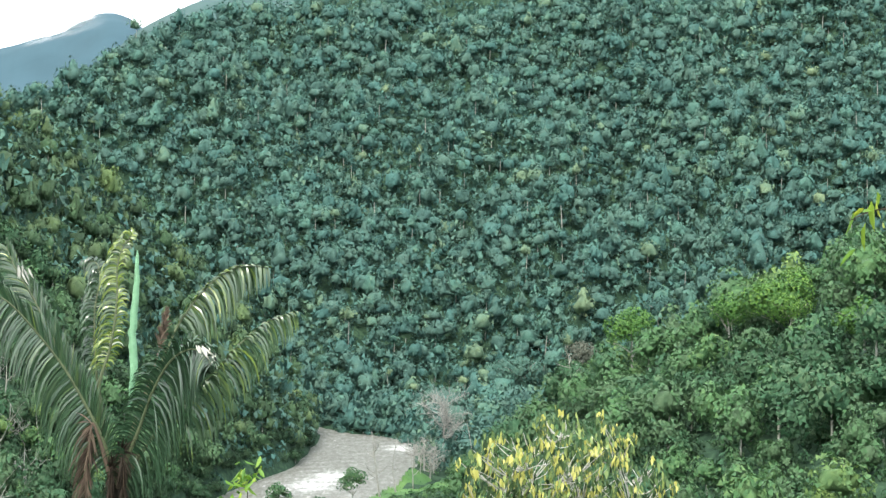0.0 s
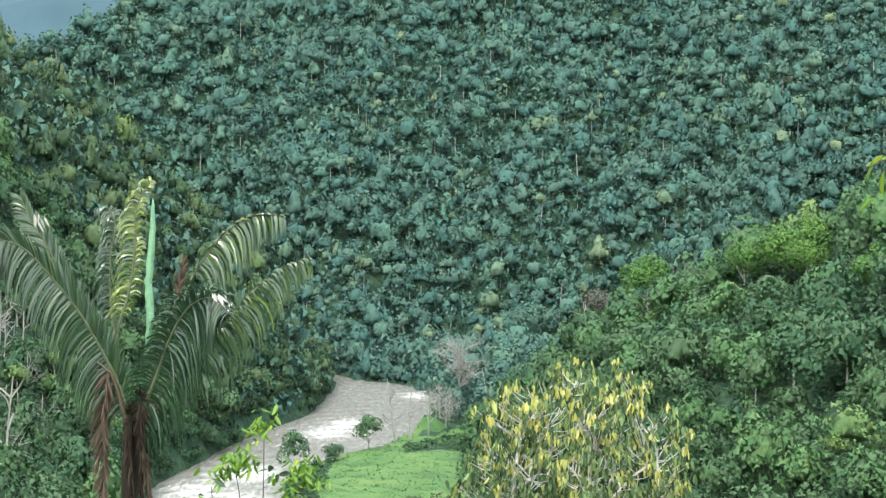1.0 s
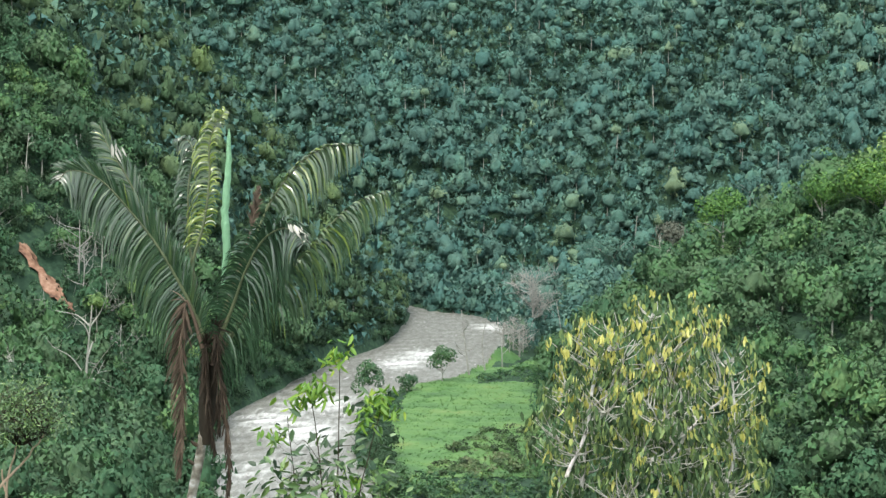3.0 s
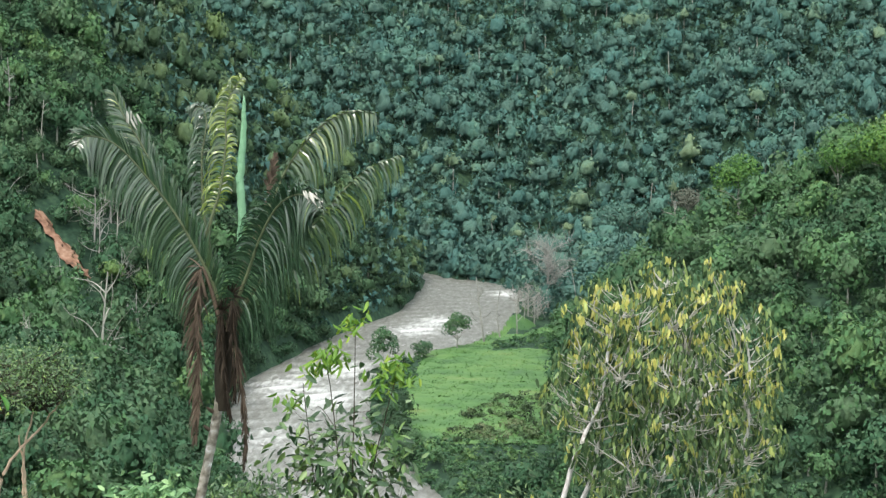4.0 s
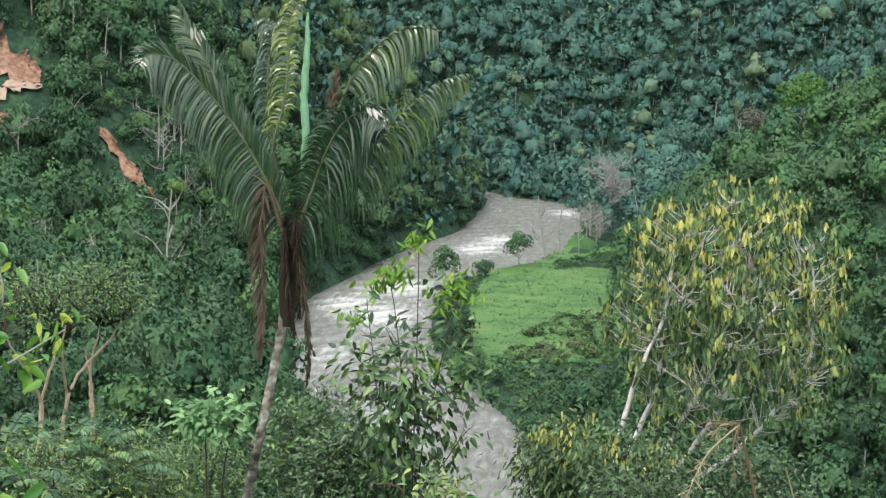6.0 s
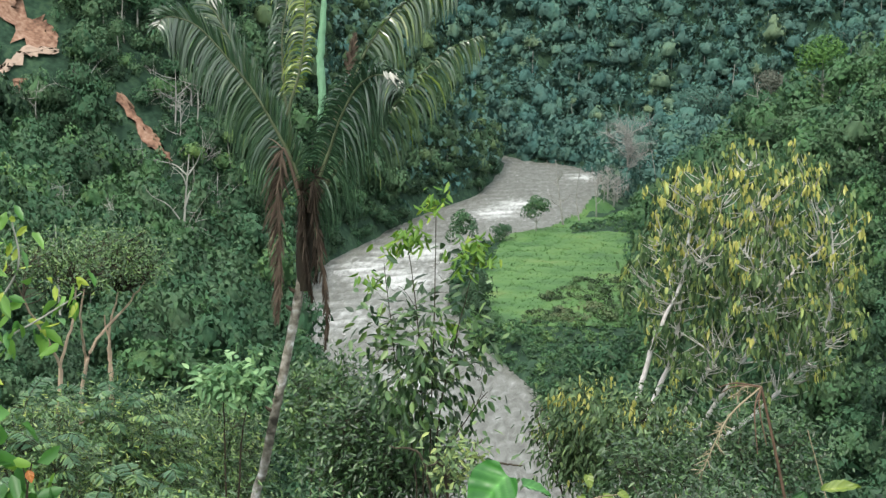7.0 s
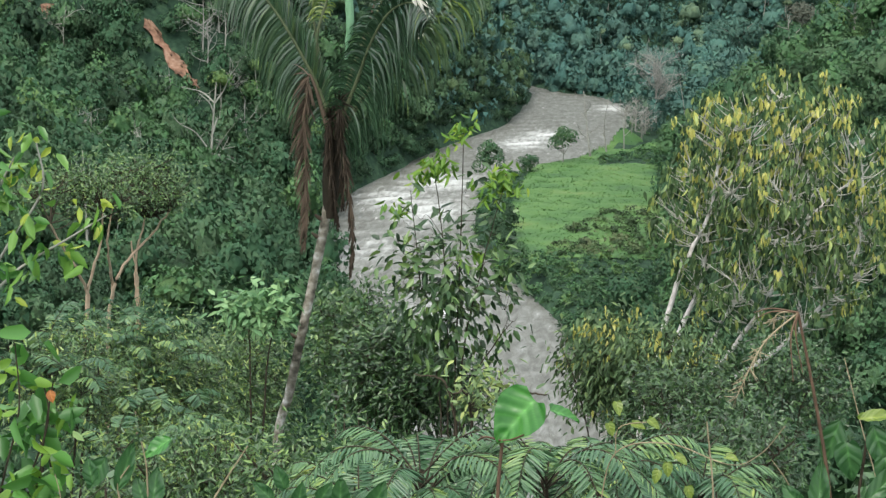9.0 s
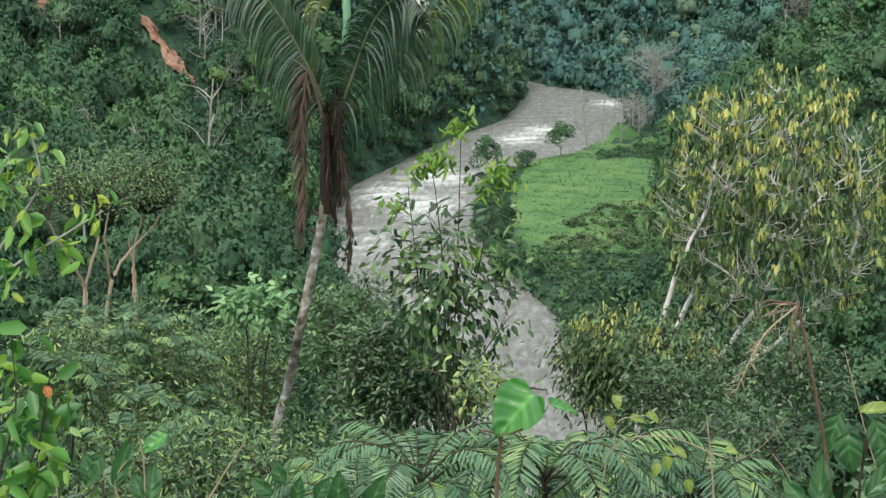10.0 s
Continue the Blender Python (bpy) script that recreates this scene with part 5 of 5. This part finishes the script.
# heart-shaped leaf on a brown stem
hl = thing("heart_leaved_plant", "large bright green heart-shaped leaf on a brown stem", "plant", (-0.32, 3.40, -0.10))
stem_part(hl, [(-0.32, 3.40, -0.10), (-0.32, 3.40, 0.23), (-0.31, 3.40, 0.38)], 0.0055, 0.004, M_DRY)
stem_part(hl, [(-0.31, 3.40, 0.38), (-0.29, 3.38, 0.39), (-0.26, 3.36, 0.41)], 0.003, 0.002, M_DRY, "petiole")
stem_part(hl, [(-0.31, 3.40, 0.38), (-0.35, 3.42, 0.38), (-0.37, 3.45, 0.36)], 0.003, 0.002, M_DRY, "petiole")
put_leaf(hl, leaf_mesh("leaf", 0.125, 0.125, True, M_HEART, 0.16, 0.25), (-0.24, 3.42, 0.47), (-0.75, -0.35, -0.72), (-0.1, -0.75, 0.75))
put_leaf(hl, leaf_mesh("leaf", 0.075, 0.05, True, M_HEART, 0.16, 0.25), (-0.21, 3.50, 0.42), (0.9, 0.3, -0.25), (0, -0.25, 1.0))


def pinnate(parent, rng, ctrl, leaf_len, leaf_w, n, tint, material, r=0.003, name="frond", stem_mat=None, droop=0.25):
    """A feather-shaped leaf: its rachis, and under it the leaflets."""
    line = curve(ctrl, 30)
    tan = unit(np.gradient(line, axis=0))
    h = Heap(); h.add(*tube(line, np.linspace(r, r * 0.3, 30), 5))
    fr = part(name, h, stem_mat or M_DARKTWIG, parent, "", True)
    idx = np.clip((np.linspace(0.18, 0.99, n) * 29).astype(int), 0, 29)
    h = Heap()
    for s in (1, -1):
        t = tan[idx]
        side = unit(np.cross(t, [0, 0, 1.0])) * s
        up = np.cross(side * s, t)
        way = unit(side + t * 0.45 + rng.normal(size=t.shape) * 0.07 - [0, 0, droop])
        g = np.linspace(0, 1, n)
        L = leaf_len * (0.55 + 0.6 * np.sin(np.pi * (g * 0.75 + 0.2))) * rng.uniform(0.9, 1.1, n)
        v, q = blades(line[idx] + rng.normal(size=t.shape) * 0.002, way, up, L, leaf_w * rng.uniform(0.85, 1.15, n), 0.12, 0.3)
        h.add(v, q, np.repeat(np.clip(rng.uniform(*tint) + rng.uniform(-0.08, 0.08, n), 0, 1), 6))
    tagged(part("foliage", h, material, fr), kind="stuff")
    return fr


def fern_plant(label, base, seed, fronds, reach, height, leaf_len=0.058, leaf_w=0.0082, tint=(0.2, 0.55), n=32):
    rng = np.random.RandomState(seed)
    base = np.array(base, float)
    t = thing("fern", label, "fern", tuple(base), "ferns at the terrace edge")
    stem_part(t, [base, base + (0.01, 0, height * 0.5), base + (0.0, 0.02, height)], 0.008, 0.005, M_DARKTWIG)
    for k in range(fronds):
        a = k * 2.4 + rng.uniform(-0.3, 0.3)
        f = rng.uniform(0.75, 1.15)
        d = np.array((math.cos(a), math.sin(a) * 0.8, 0)) * reach * f
        p = base + (0, 0, height * rng.uniform(0.8, 1.0))
        pinnate(t, rng, [p, p + d * 0.4 + (0, 0, 0.10 * f), p + d * 0.8 + (0, 0, 0.11 * f), p + d * 1.15 + (0, 0, 0.02)], leaf_len * f, leaf_w, n, tint, M_FERN)
    return t


for k, (b, fr_, reach, hh) in enumerate((
        ((-0.86, 4.60, -0.78), 9, 0.32, 0.50), ((-0.61, 4.20, -0.51), 9, 0.34, 0.50), ((-0.47, 4.80, -0.82), 9, 0.34, 0.56), ((-0.27, 4.30, -0.57), 10, 0.34, 0.53),
        ((-0.12, 4.50, -0.63), 9, 0.34, 0.52), ((0.04, 5.00, -0.88), 9, 0.34, 0.58), ((0.17, 4.60, -0.66), 7, 0.28, 0.46), ((-0.75, 6.00, -1.31), 9, 0.40, 0.62), ((-0.30, 6.20, -1.38), 9, 0.40, 0.62), ((-0.88, 5.40, -1.21), 8, 0.36, 0.62))):
    fern_plant("green pinnate-leaved fern at the terrace edge", b, 400 + k, fr_ + 6, reach * 0.85, hh, tint=(0.3, 0.72))
for k, (b, hh) in enumerate((((-1.21, 6.00, -1.28), 0.52), ((0.10, 5.50, -0.97), 0.45), ((-1.52, 7.00, -1.83), 0.6))):
    fern_plant("yellow-green pinnate-leaved fern among the bushes", b, 430 + k, 7, 0.26, hh, 0.07, 0.011, (0.55, 0.95), 22)

# feathery sprays over the grey-green bushes of the near slope
for k, (c, rad_, n_, ln) in enumerate((((-7.07, 21.0, -5.3), (1.3, 0.9, 1.1), 60, 0.62), ((-6.99, 18.0, -4.5), (0.8, 0.7, 0.85), 34, 0.5), ((-4.9, 16.0, -4.35), (0.9, 0.6, 0.5), 26, 0.42))):
    rng = np.random.RandomState(500 + k)
    foot = (c[0], c[1], float(ground_z(c[0], c[1])))
    t = thing("fern", "grey-green feathery fern growing through the bushes", "fern", foot, "feathery ferns on the slope")
    for i in range(n_):
        d = unit(rng.normal(size=3) + (0, -0.7, 0.6))
        p = np.array(c) + d * rad_ * rng.uniform(0.7, 0.95)
        way = unit(np.array((rng.normal(), rng.normal() * 0.5 - 0.2, 0.25))) * ln * rng.uniform(0.7, 1.15)
        pinnate(t, rng, [p, p + way * 0.45 + (0, 0, 0.06), p + way * 0.8 + (0, 0, 0.03), p + way - (0, 0, 0.07)], 0.15, 0.024, 20, (0.35, 0.75), M_FERN, 0.004)

# twining vine with yellow-green leaves
vine = thing("vine", "thin pale vine with yellow-green oval leaves", "vine", (-0.11, 3.90, 0.01))
stem_part(vine, [(-0.11, 3.90, 0.01), (-0.07, 3.90, 0.18), (0.06, 3.85, 0.23), (0.21, 3.80, 0.20), (0.28, 3.75, 0.25), (0.33, 3.70, 0.34)], 0.002, 0.0012, M_STRAW, n=40)
stem_part(vine, [(-0.07, 3.90, 0.18), (-0.06, 3.90, 0.25), (0.03, 3.90, 0.27)], 0.0018, 0.0012, M_STRAW)
vl = leaf_mesh("leaf", 0.036, 0.026, True, M_VINE, 0.15, 0.3)
for p, w in (((-0.09, 3.90, 0.26), (0.4, -0.3, -0.8)), ((-0.07, 3.92, 0.31), (0.2, -0.5, -0.6)), ((-0.03, 3.90, 0.26), (0.9, -0.2, -0.1)), ((0.01, 3.88, 0.28), (0.9, -0.3, -0.5)), ((0.06, 3.85, 0.18), (0.1, -0.4, -0.9)), ((0.11, 3.80, 0.14), (0.3, -0.3, -0.9)), ((0.08, 3.85, 0.20), (0.7, -0.4, -0.3)), ((0.04, 3.85, 0.16), (-0.3, -0.4, -0.8)), ((0.20, 3.80, 0.22), (0.5, -0.4, 0.1))):
    put_leaf(vine, vl, p, w)

# dry seed stalk
st = thing("dry_stalk", "dry reddish-brown stalk with a drooping straw seed head", "dried plant", (0.42, 3.20, 0.07))
stem_part(st, [(0.42, 3.20, 0.07), (0.38, 3.20, 0.38), (0.34, 3.20, 0.58), (0.30, 3.20, 0.75)], 0.0048, 0.003, M_DRY)
rng = np.random.RandomState(9)
for e, n_ in (((0.18, 3.10, 0.60), 26), ((0.21, 3.15, 0.76), 0), ((0.22, 3.25, 0.72), 0), ((0.29, 3.12, 0.63), 0), ((0.31, 3.15, 0.64), 0), ((0.25, 3.20, 0.73), 6)):
    top = np.array((0.30, 3.20, 0.75))
    e = np.array(e)
    ln = curve([top, (top + e) / 2 + (-0.01, 0, 0.02 if e[2] < top[2] - 0.05 else 0.008), e], 20)
    h = Heap(); h.add(*tube(ln, np.linspace(0.0024, 0.0009, 20), 5))
    br = part("seed_branch", h, M_STRAW if n_ else M_DRY, st, "", True)
    if n_:
        h = Heap()
        for k in range(n_ * 2):
            p = ln[rng.randint(6, 20)]
            d = unit(rng.normal(size=3) * 0.6 + (-0.3, 0, -0.8)) * rng.uniform(0.012, 0.035)
            h.add(*tube([p, p + d * 0.6, p + d], [0.0007, 0.001, 0.0003], 4))
        tagged(part("spikelet", h, M_STRAW, br), kind="stuff")

# broad-leaved plants and stems on both sides of the terrace edge
bl = thing("broad_leaved_plant", "green plant with large oval leaves by the dry stalk", "plant", (0.46, 3.20, 0.05))
stem_part(bl, [(0.46, 3.20, 0.05), (0.44, 3.20, 0.32), (0.45, 3.20, 0.50)], 0.004, 0.003, M_DARKTWIG)
stem_part(bl, [(0.46, 3.20, 0.05), (0.49, 3.20, 0.33), (0.49, 3.20, 0.47)], 0.004, 0.003, M_DARKTWIG)
lm = [leaf_mesh("leaf", l_, w_, hrt, M_BROAD, 0.14, dr) for l_, w_, hrt, dr in ((0.095, 0.05, False, 0.25), (0.08, 0.055, True, 0.4), (0.125, 0.042, False, 0.12), (0.065, 0.036, False, 0.35))]
for p, w, k in (((0.35, 3.10, 0.35), (0.02, 0.15, 1.0), 2), ((0.41, 3.20, 0.48), (0.15, -0.3, -1.0), 1), ((0.40, 3.25, 0.51), (-0.35, -0.2, -1.0), 0), ((0.46, 3.20, 0.52), (0.3, -0.3, -0.9), 0),
                ((0.38, 3.10, 0.37), (-0.7, 0.1, 0.5), 3), ((0.44, 3.10, 0.39), (0.6, 0.1, 0.7), 2), ((0.32, 3.10, 0.37), (-0.5, 0, 0.6), 3), ((0.45, 3.15, 0.41), (0.5, -0.4, -0.4), 1), ((0.48, 3.15, 0.47), (0.3, -0.3, -0.9), 1)):
    put_leaf(bl, lm[k], p, w, (-0.2, -1.0, 0.4))
put_leaf(bl, leaf_mesh("leaf", 0.08, 0.035, False, M_VINE, 0.2, 0.2), (0.43, 3.20, 0.53), (1.0, 0, 0.25))
gl = thing("broad_leaved_plant", "low dark plant with broad upright leaves in the corner", "plant", (-1.23, 3.40, -0.15))
stem_part(gl, [(-1.23, 3.40, -0.15), (-1.23, 3.40, 0.09), (-1.23, 3.40, 0.22)], 0.004, 0.003, M_DARKTWIG)
for p, w, k in (((-1.26, 3.40, 0.23), (-0.1, -0.2, 1.0), 3), ((-1.26, 3.50, 0.26), (-0.5, -0.2, -0.8), 0), ((-1.20, 3.40, 0.22), (0.35, 0, 1.0), 2), ((-1.12, 3.40, 0.18), (0.1, 0.1, 0.9), 0), ((-1.13, 3.60, 0.27), (-0.8, -0.4, -0.3), 3), ((-1.14, 3.40, 0.19), (-0.25, 0, 0.9), 3),
                ((-0.83, 3.50, 0.20), (-0.2, -0.3, 0.9), 3), ((-0.80, 3.50, 0.16), (0.2, -0.3, 0.8), 3), ((-0.75, 3.50, 0.17), (0.4, -0.3, 0.7), 3), ((-0.86, 3.50, 0.17), (-0.5, -0.3, 0.7), 3), ((-0.72, 3.60, 0.12), (0.1, -0.3, 0.8), 1), ((-0.64, 3.60, 0.12), (0.3, -0.3, 0.7), 1)):
    put_leaf(gl, lm[k], p, w, (0.2, -1.0, 0.5))
put_leaf(gl, leaf_mesh("leaf", 0.075, 0.05, False, M_HEART, 0.14, 0.3), (-1.10, 3.50, 0.31), (-0.8, -0.4, -0.35), (0, -0.6, 1))
STEMS = "dry stems at the terrace edge"
for k, (a, b, c, r_) in enumerate((((-1.04, 3.40, 0.09), (-0.96, 3.40, 0.23), (-0.89, 3.40, 0.34), 0.0035), ((-1.13, 3.40, 0.19), (-1.13, 3.40, 0.28), (-1.14, 3.40, 0.34), 0.0025), ((-1.36, 3.40, 0.07), (-1.34, 3.40, 0.18), (-1.35, 3.40, 0.25), 0.002), ((0.16, 3.50, 0.11), (0.16, 3.50, 0.24), (0.14, 3.50, 0.41), 0.0035),
                                    ((0.53, 3.40, 0.25), (0.47, 3.40, 0.43), (0.42, 3.40, 0.60), 0.0022), ((0.33, 3.30, 0.24), (0.31, 3.30, 0.34), (0.27, 3.30, 0.40), 0.002), ((-1.19, 3.40, 0.16), (-1.20, 3.40, 0.23), (-1.17, 3.40, 0.28), 0.003))):
    s_ = thing("dry_grass", "thin dry straw-coloured grass stalk", "dried plant", a, STEMS)
    stem_part(s_, [a, b, c], r_, r_ * 0.5, M_STRAW)


# ---- leafy branches that reach in at the left ----
def leafy_branch(label, lines, seed, n, length, width, material, tint, d=0.012, wood=None, droop=0.35):
    rng = np.random.RandomState(seed)
    t = thing("branch", label, "plant", lines[0][0], "leafy branches at the terrace edge")
    shapes = [leaf_shape("leaf", length * f, width * f, material, tt, c) for f, tt, c in ((1.0, tint[0], 0.2), (1.2, (tint[0] + tint[1]) / 2, 0.3), (0.8, tint[1], 0.15))]
    for ln in lines:
        stem_part(t, ln, d, d * 0.4, wood or M_TWIG)
        c = curve(ln, 40)
        for k in range(n):
            p = c[rng.randint(8, 40)] + rng.normal(size=3) * length * 0.55
            ob = new("leaf", shapes[rng.randint(3)])
            ob.parent = t
            ob.location = tuple(p - np.array(t.location))
            ob.rotation_euler = (rng.normal() * 0.8, rng.normal() * 0.8, rng.uniform(0, 6.28))
    return t


leafy_branch("pale branch with bright green drooping leaves", [[(-3.62, 8.00, -0.72), (-3.37, 8.00, -0.31), (-3.16, 8.00, -0.00), (-3.18, 8.00, 0.26)], [(-3.62, 8.00, -0.72), (-3.31, 8.00, -0.43), (-3.05, 8.00, -0.27), (-2.82, 8.00, -0.13)], [(-3.58, 8.00, -0.23), (-3.41, 8.00, -0.01), (-3.30, 8.00, 0.17)]], 121, 42, 0.11, 0.042, M_LEAFGREEN, (0.3, 0.9), 0.010, M_BARK)
leafy_branch("sprig of yellow-green leaves at the terrace edge", [[(-1.83, 4.00, -0.36), (-1.74, 4.00, -0.02), (-1.68, 4.00, 0.19), (-1.68, 4.00, 0.38)], [(-1.83, 4.00, -0.36), (-1.68, 4.00, -0.04), (-1.60, 4.00, 0.16), (-1.61, 4.00, 0.29)], [(-1.80, 4.00, -0.36), (-1.72, 4.00, -0.11), (-1.60, 4.00, 0.01)]], 122, 42, 0.082, 0.036, M_LEAFGREEN, (0.1, 0.8), 0.004, M_DARKTWIG)
leafy_branch("low sprig with dull green leaves", [[(-2.22, 5.00, -0.96), (-2.07, 5.00, -0.53), (-1.91, 5.00, -0.28)], [(-2.22, 5.00, -0.96), (-1.99, 5.00, -0.59), (-1.78, 5.00, -0.39)]], 123, 16, 0.07, 0.035, M_SHRUB, (0.3, 0.8), 0.004, M_DARKTWIG)
rl = thing("branch", "sprig with a single rusty orange leaf", "plant", (-1.65, 4.00, -0.10), "leafy branches at the terrace edge")
stem_part(rl, [(-1.65, 4.00, -0.10), (-1.61, 4.00, 0.13), (-1.58, 4.00, 0.27)], 0.003, 0.002, M_DARKTWIG)
put_leaf(rl, leaf_mesh("leaf", 0.035, 0.025, False, M_RUST, 0.2, 0.3), (-1.59, 4.00, 0.25), (0.3, -0.4, -0.6))
leafy_branch("hanging tip of a bright green bamboo-like branch", [[(1.91, 6.00, 1.75), (1.76, 6.00, 1.74), (1.66, 6.00, 1.70)]], 124, 12, 0.10, 0.022, M_LIME, (0.3, 0.9), 0.004, M_DARKTWIG)


# ---- distance ----
def far_ridge(name, label, r, crest, colour, depth):
    """A mountain ridge: crest of bearing (degrees) and dip above eye level (degrees), with slopes to both sides."""
    az = np.linspace(crest[0][0], crest[-1][0], 160)
    el = np.interp(az, [c[0] for c in crest], [c[1] for c in crest])
    rows = np.linspace(-1, 1, 25)
    A, W = np.meshgrid(np.radians(az), rows, indexing="ij")
    R = r + W * depth
    top = r * np.tan(np.radians(el))[:, None]
    Z = -120 + (top + 120) * (1 - np.abs(W) ** 1.2) + waves(A * r, R, 160, 77) * 14 * (1 - np.abs(W) * 0.5) * np.minimum(1, np.abs(W) * 6 + 0.12)
    na, nr = A.shape
    i, j = np.meshgrid(np.arange(na - 1), np.arange(nr - 1), indexing="ij")
    q = np.stack([i * nr + j, (i + 1) * nr + j, (i + 1) * nr + j + 1, i * nr + j + 1], -1).reshape(-1, 4)
    # forest cover with the blue of the hazy air put straight into its base colour
    m = rough_material(name + "_hazed_cover", [(0.3, tuple(c * 0.8 for c in colour)), (0.7, colour)], 0.012, 0.95, 0.1)
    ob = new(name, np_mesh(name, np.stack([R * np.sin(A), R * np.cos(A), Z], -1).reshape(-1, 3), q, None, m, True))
    return tagged(ob, label, "mountain", kind="structure")


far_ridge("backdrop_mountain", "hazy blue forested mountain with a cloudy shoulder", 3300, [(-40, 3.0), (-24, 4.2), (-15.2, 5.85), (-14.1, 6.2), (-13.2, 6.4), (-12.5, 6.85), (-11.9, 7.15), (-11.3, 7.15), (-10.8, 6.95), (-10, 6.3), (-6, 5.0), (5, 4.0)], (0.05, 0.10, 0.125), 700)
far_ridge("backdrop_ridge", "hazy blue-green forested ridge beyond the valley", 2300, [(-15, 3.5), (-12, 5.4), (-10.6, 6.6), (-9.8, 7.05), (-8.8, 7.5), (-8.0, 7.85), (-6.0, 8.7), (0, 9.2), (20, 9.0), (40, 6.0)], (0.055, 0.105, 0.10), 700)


def build_cloud():
    m, n, l, b = mat("cloud_mist")
    b.inputs["Base Color"].default_value, b.inputs["Roughness"].default_value = (0.95, 0.95, 0.95, 1), 1.0
    tr, mx = n.new("ShaderNodeBsdfTransparent"), n.new("ShaderNodeMixShader")
    at, tc, no = n.new("ShaderNodeAttribute"), n.new("ShaderNodeTexCoord"), n.new("ShaderNodeTexNoise")
    at.attribute_name = "tint"
    no.inputs["Scale"].default_value, no.inputs["Detail"].default_value = 0.02, 5
    mu = n.new("ShaderNodeMath"); mu.operation = "MULTIPLY"
    l.new(tc.outputs["Object"], no.inputs["Vector"])
    r = ramp(n, [(0.3, (0.1, 0.1, 0.1)), (0.75, (0.9, 0.9, 0.9))])
    l.new(no.outputs["Fac"], r.inputs["Fac"]); l.new(r.outputs["Color"], mu.inputs[0]); l.new(at.outputs["Fac"], mu.inputs[1])
    l.new(mu.outputs[0], mx.inputs["Fac"]); l.new(tr.outputs[0], mx.inputs[1]); l.new(b.outputs[0], mx.inputs[2]); l.new(mx.outputs[0], n["Material Output"].inputs["Surface"])
    u, w = np.meshgrid(np.linspace(0, 1, 24), np.linspace(-1, 1, 12), indexing="ij")
    a = np.radians(-14.6 + 3.0 * u)
    e = np.radians(6.2 + 0.95 * u + 0.42 * w)
    R = 2560 + waves(u * 100, w * 100, 60, 5) * 15
    fade = np.clip(1 - np.abs(w), 0, 1) ** 1.2 * np.clip(np.minimum(u, 1 - u) * 3.5, 0, 1)
    i, j = np.meshgrid(np.arange(23), np.arange(11), indexing="ij")
    q = np.stack([i * 12 + j, (i + 1) * 12 + j, (i + 1) * 12 + j + 1, i * 12 + j + 1], -1).reshape(-1, 4)
    ob = new("cloud", np_mesh("cloud", np.stack([R * np.sin(a), R * np.cos(a), R * np.tan(e)], -1).reshape(-1, 3), q, fade.ravel(), m, True))
    ob.visible_shadow = False
    tagged(ob, "thin white cloud on the mountain's shoulder", "cloud", kind="stuff")


build_cloud()


# ---- foam that drifts on the river ----
def current(s):
    """A place on the river's middle line, by its y, and the half width there."""
    l_, r_ = bank(LEFT_BANK, s), bank(RIGHT_BANK, s)
    return (l_ + r_) / 2, (r_ - l_) / 2


def build_foam():
    m = rough_material("river_foam", [(0.3, (0.26, 0.26, 0.25)), (0.7, (0.55, 0.55, 0.54))], 3, 0.7, 0.6)
    rng = np.random.RandomState(21)
    out = []
    shapes = []
    for k in range(6):
        nr, na = 4, 14
        th = np.arange(na) / na * 6.283
        edge = 1 + 0.35 * np.sin(th * 2 + k) + 0.22 * np.sin(th * 5 + k * 2)
        rr = np.linspace(0.05, 1, nr)
        X = np.outer(rr, np.cos(th) * edge); Y = np.outer(rr, np.sin(th) * edge) * 0.22
        Z = np.outer(0.22 * (1 - rr ** 2), np.ones(na)) + rng.uniform(0, 0.08, X.shape) - 0.05
        i, j = np.meshgrid(np.arange(nr - 1), np.arange(na), indexing="ij")
        q = np.stack([i * na + j, i * na + (j + 1) % na, (i + 1) * na + (j + 1) % na, (i + 1) * na + j], -1).reshape(-1, 4)
        shapes.append(np_mesh("foam", np.stack([X, Y, Z], -1).reshape(-1, 3), q, None, m, True))
    for k in range(64):
        y0 = rng.choice([rng.uniform(490, 530), rng.uniform(415, 450), rng.uniform(340, 620)])
        u = rng.uniform(-0.85, 0.85)
        ob = new("foam", shapes[rng.randint(6)])
        f = rng.uniform(0.6, 1.8)
        ob.scale = (f, f * rng.uniform(0.7, 1.3), f * 0.7)
        tagged(ob, "streak of white foam on the silty river", "foam", "foam on the river")
        out.append((ob, y0, u, rng.uniform(1.6, 3.2)))
    return out


foam = build_foam()


def motions():
    # foam is carried downstream, towards smaller y
    for ob, y0, u, speed in foam:
        rows = []
        for t in range(0, 11, 2):
            y = y0 - speed * t
            c, w = current(y)
            c2, w2 = current(y - 2)
            head = math.degrees(math.atan2(-2, (c2 + u * w2) - (c + u * w)))
            rows.append((float(t), pose(c + u * w, y, -82.5, 0, 0, head)))
        walk(ob, rows)
    # the fronds sway a little in the breeze
    for k, fr in enumerate(palm_fronds):
        rows = []
        for i in range(0, 21):
            t = i * 0.5
            a = 0.35 * math.sin(t * 1.9 + k * 1.7)
            top = Vector(PALM_TOP) - palm.location
            m = Matrix.Translation(top) @ pose(0, 0, 0, a * 0.6, a, 0) @ Matrix.Translation(-top)
            rows.append((t, m))
        walk(fr, rows)


motions()
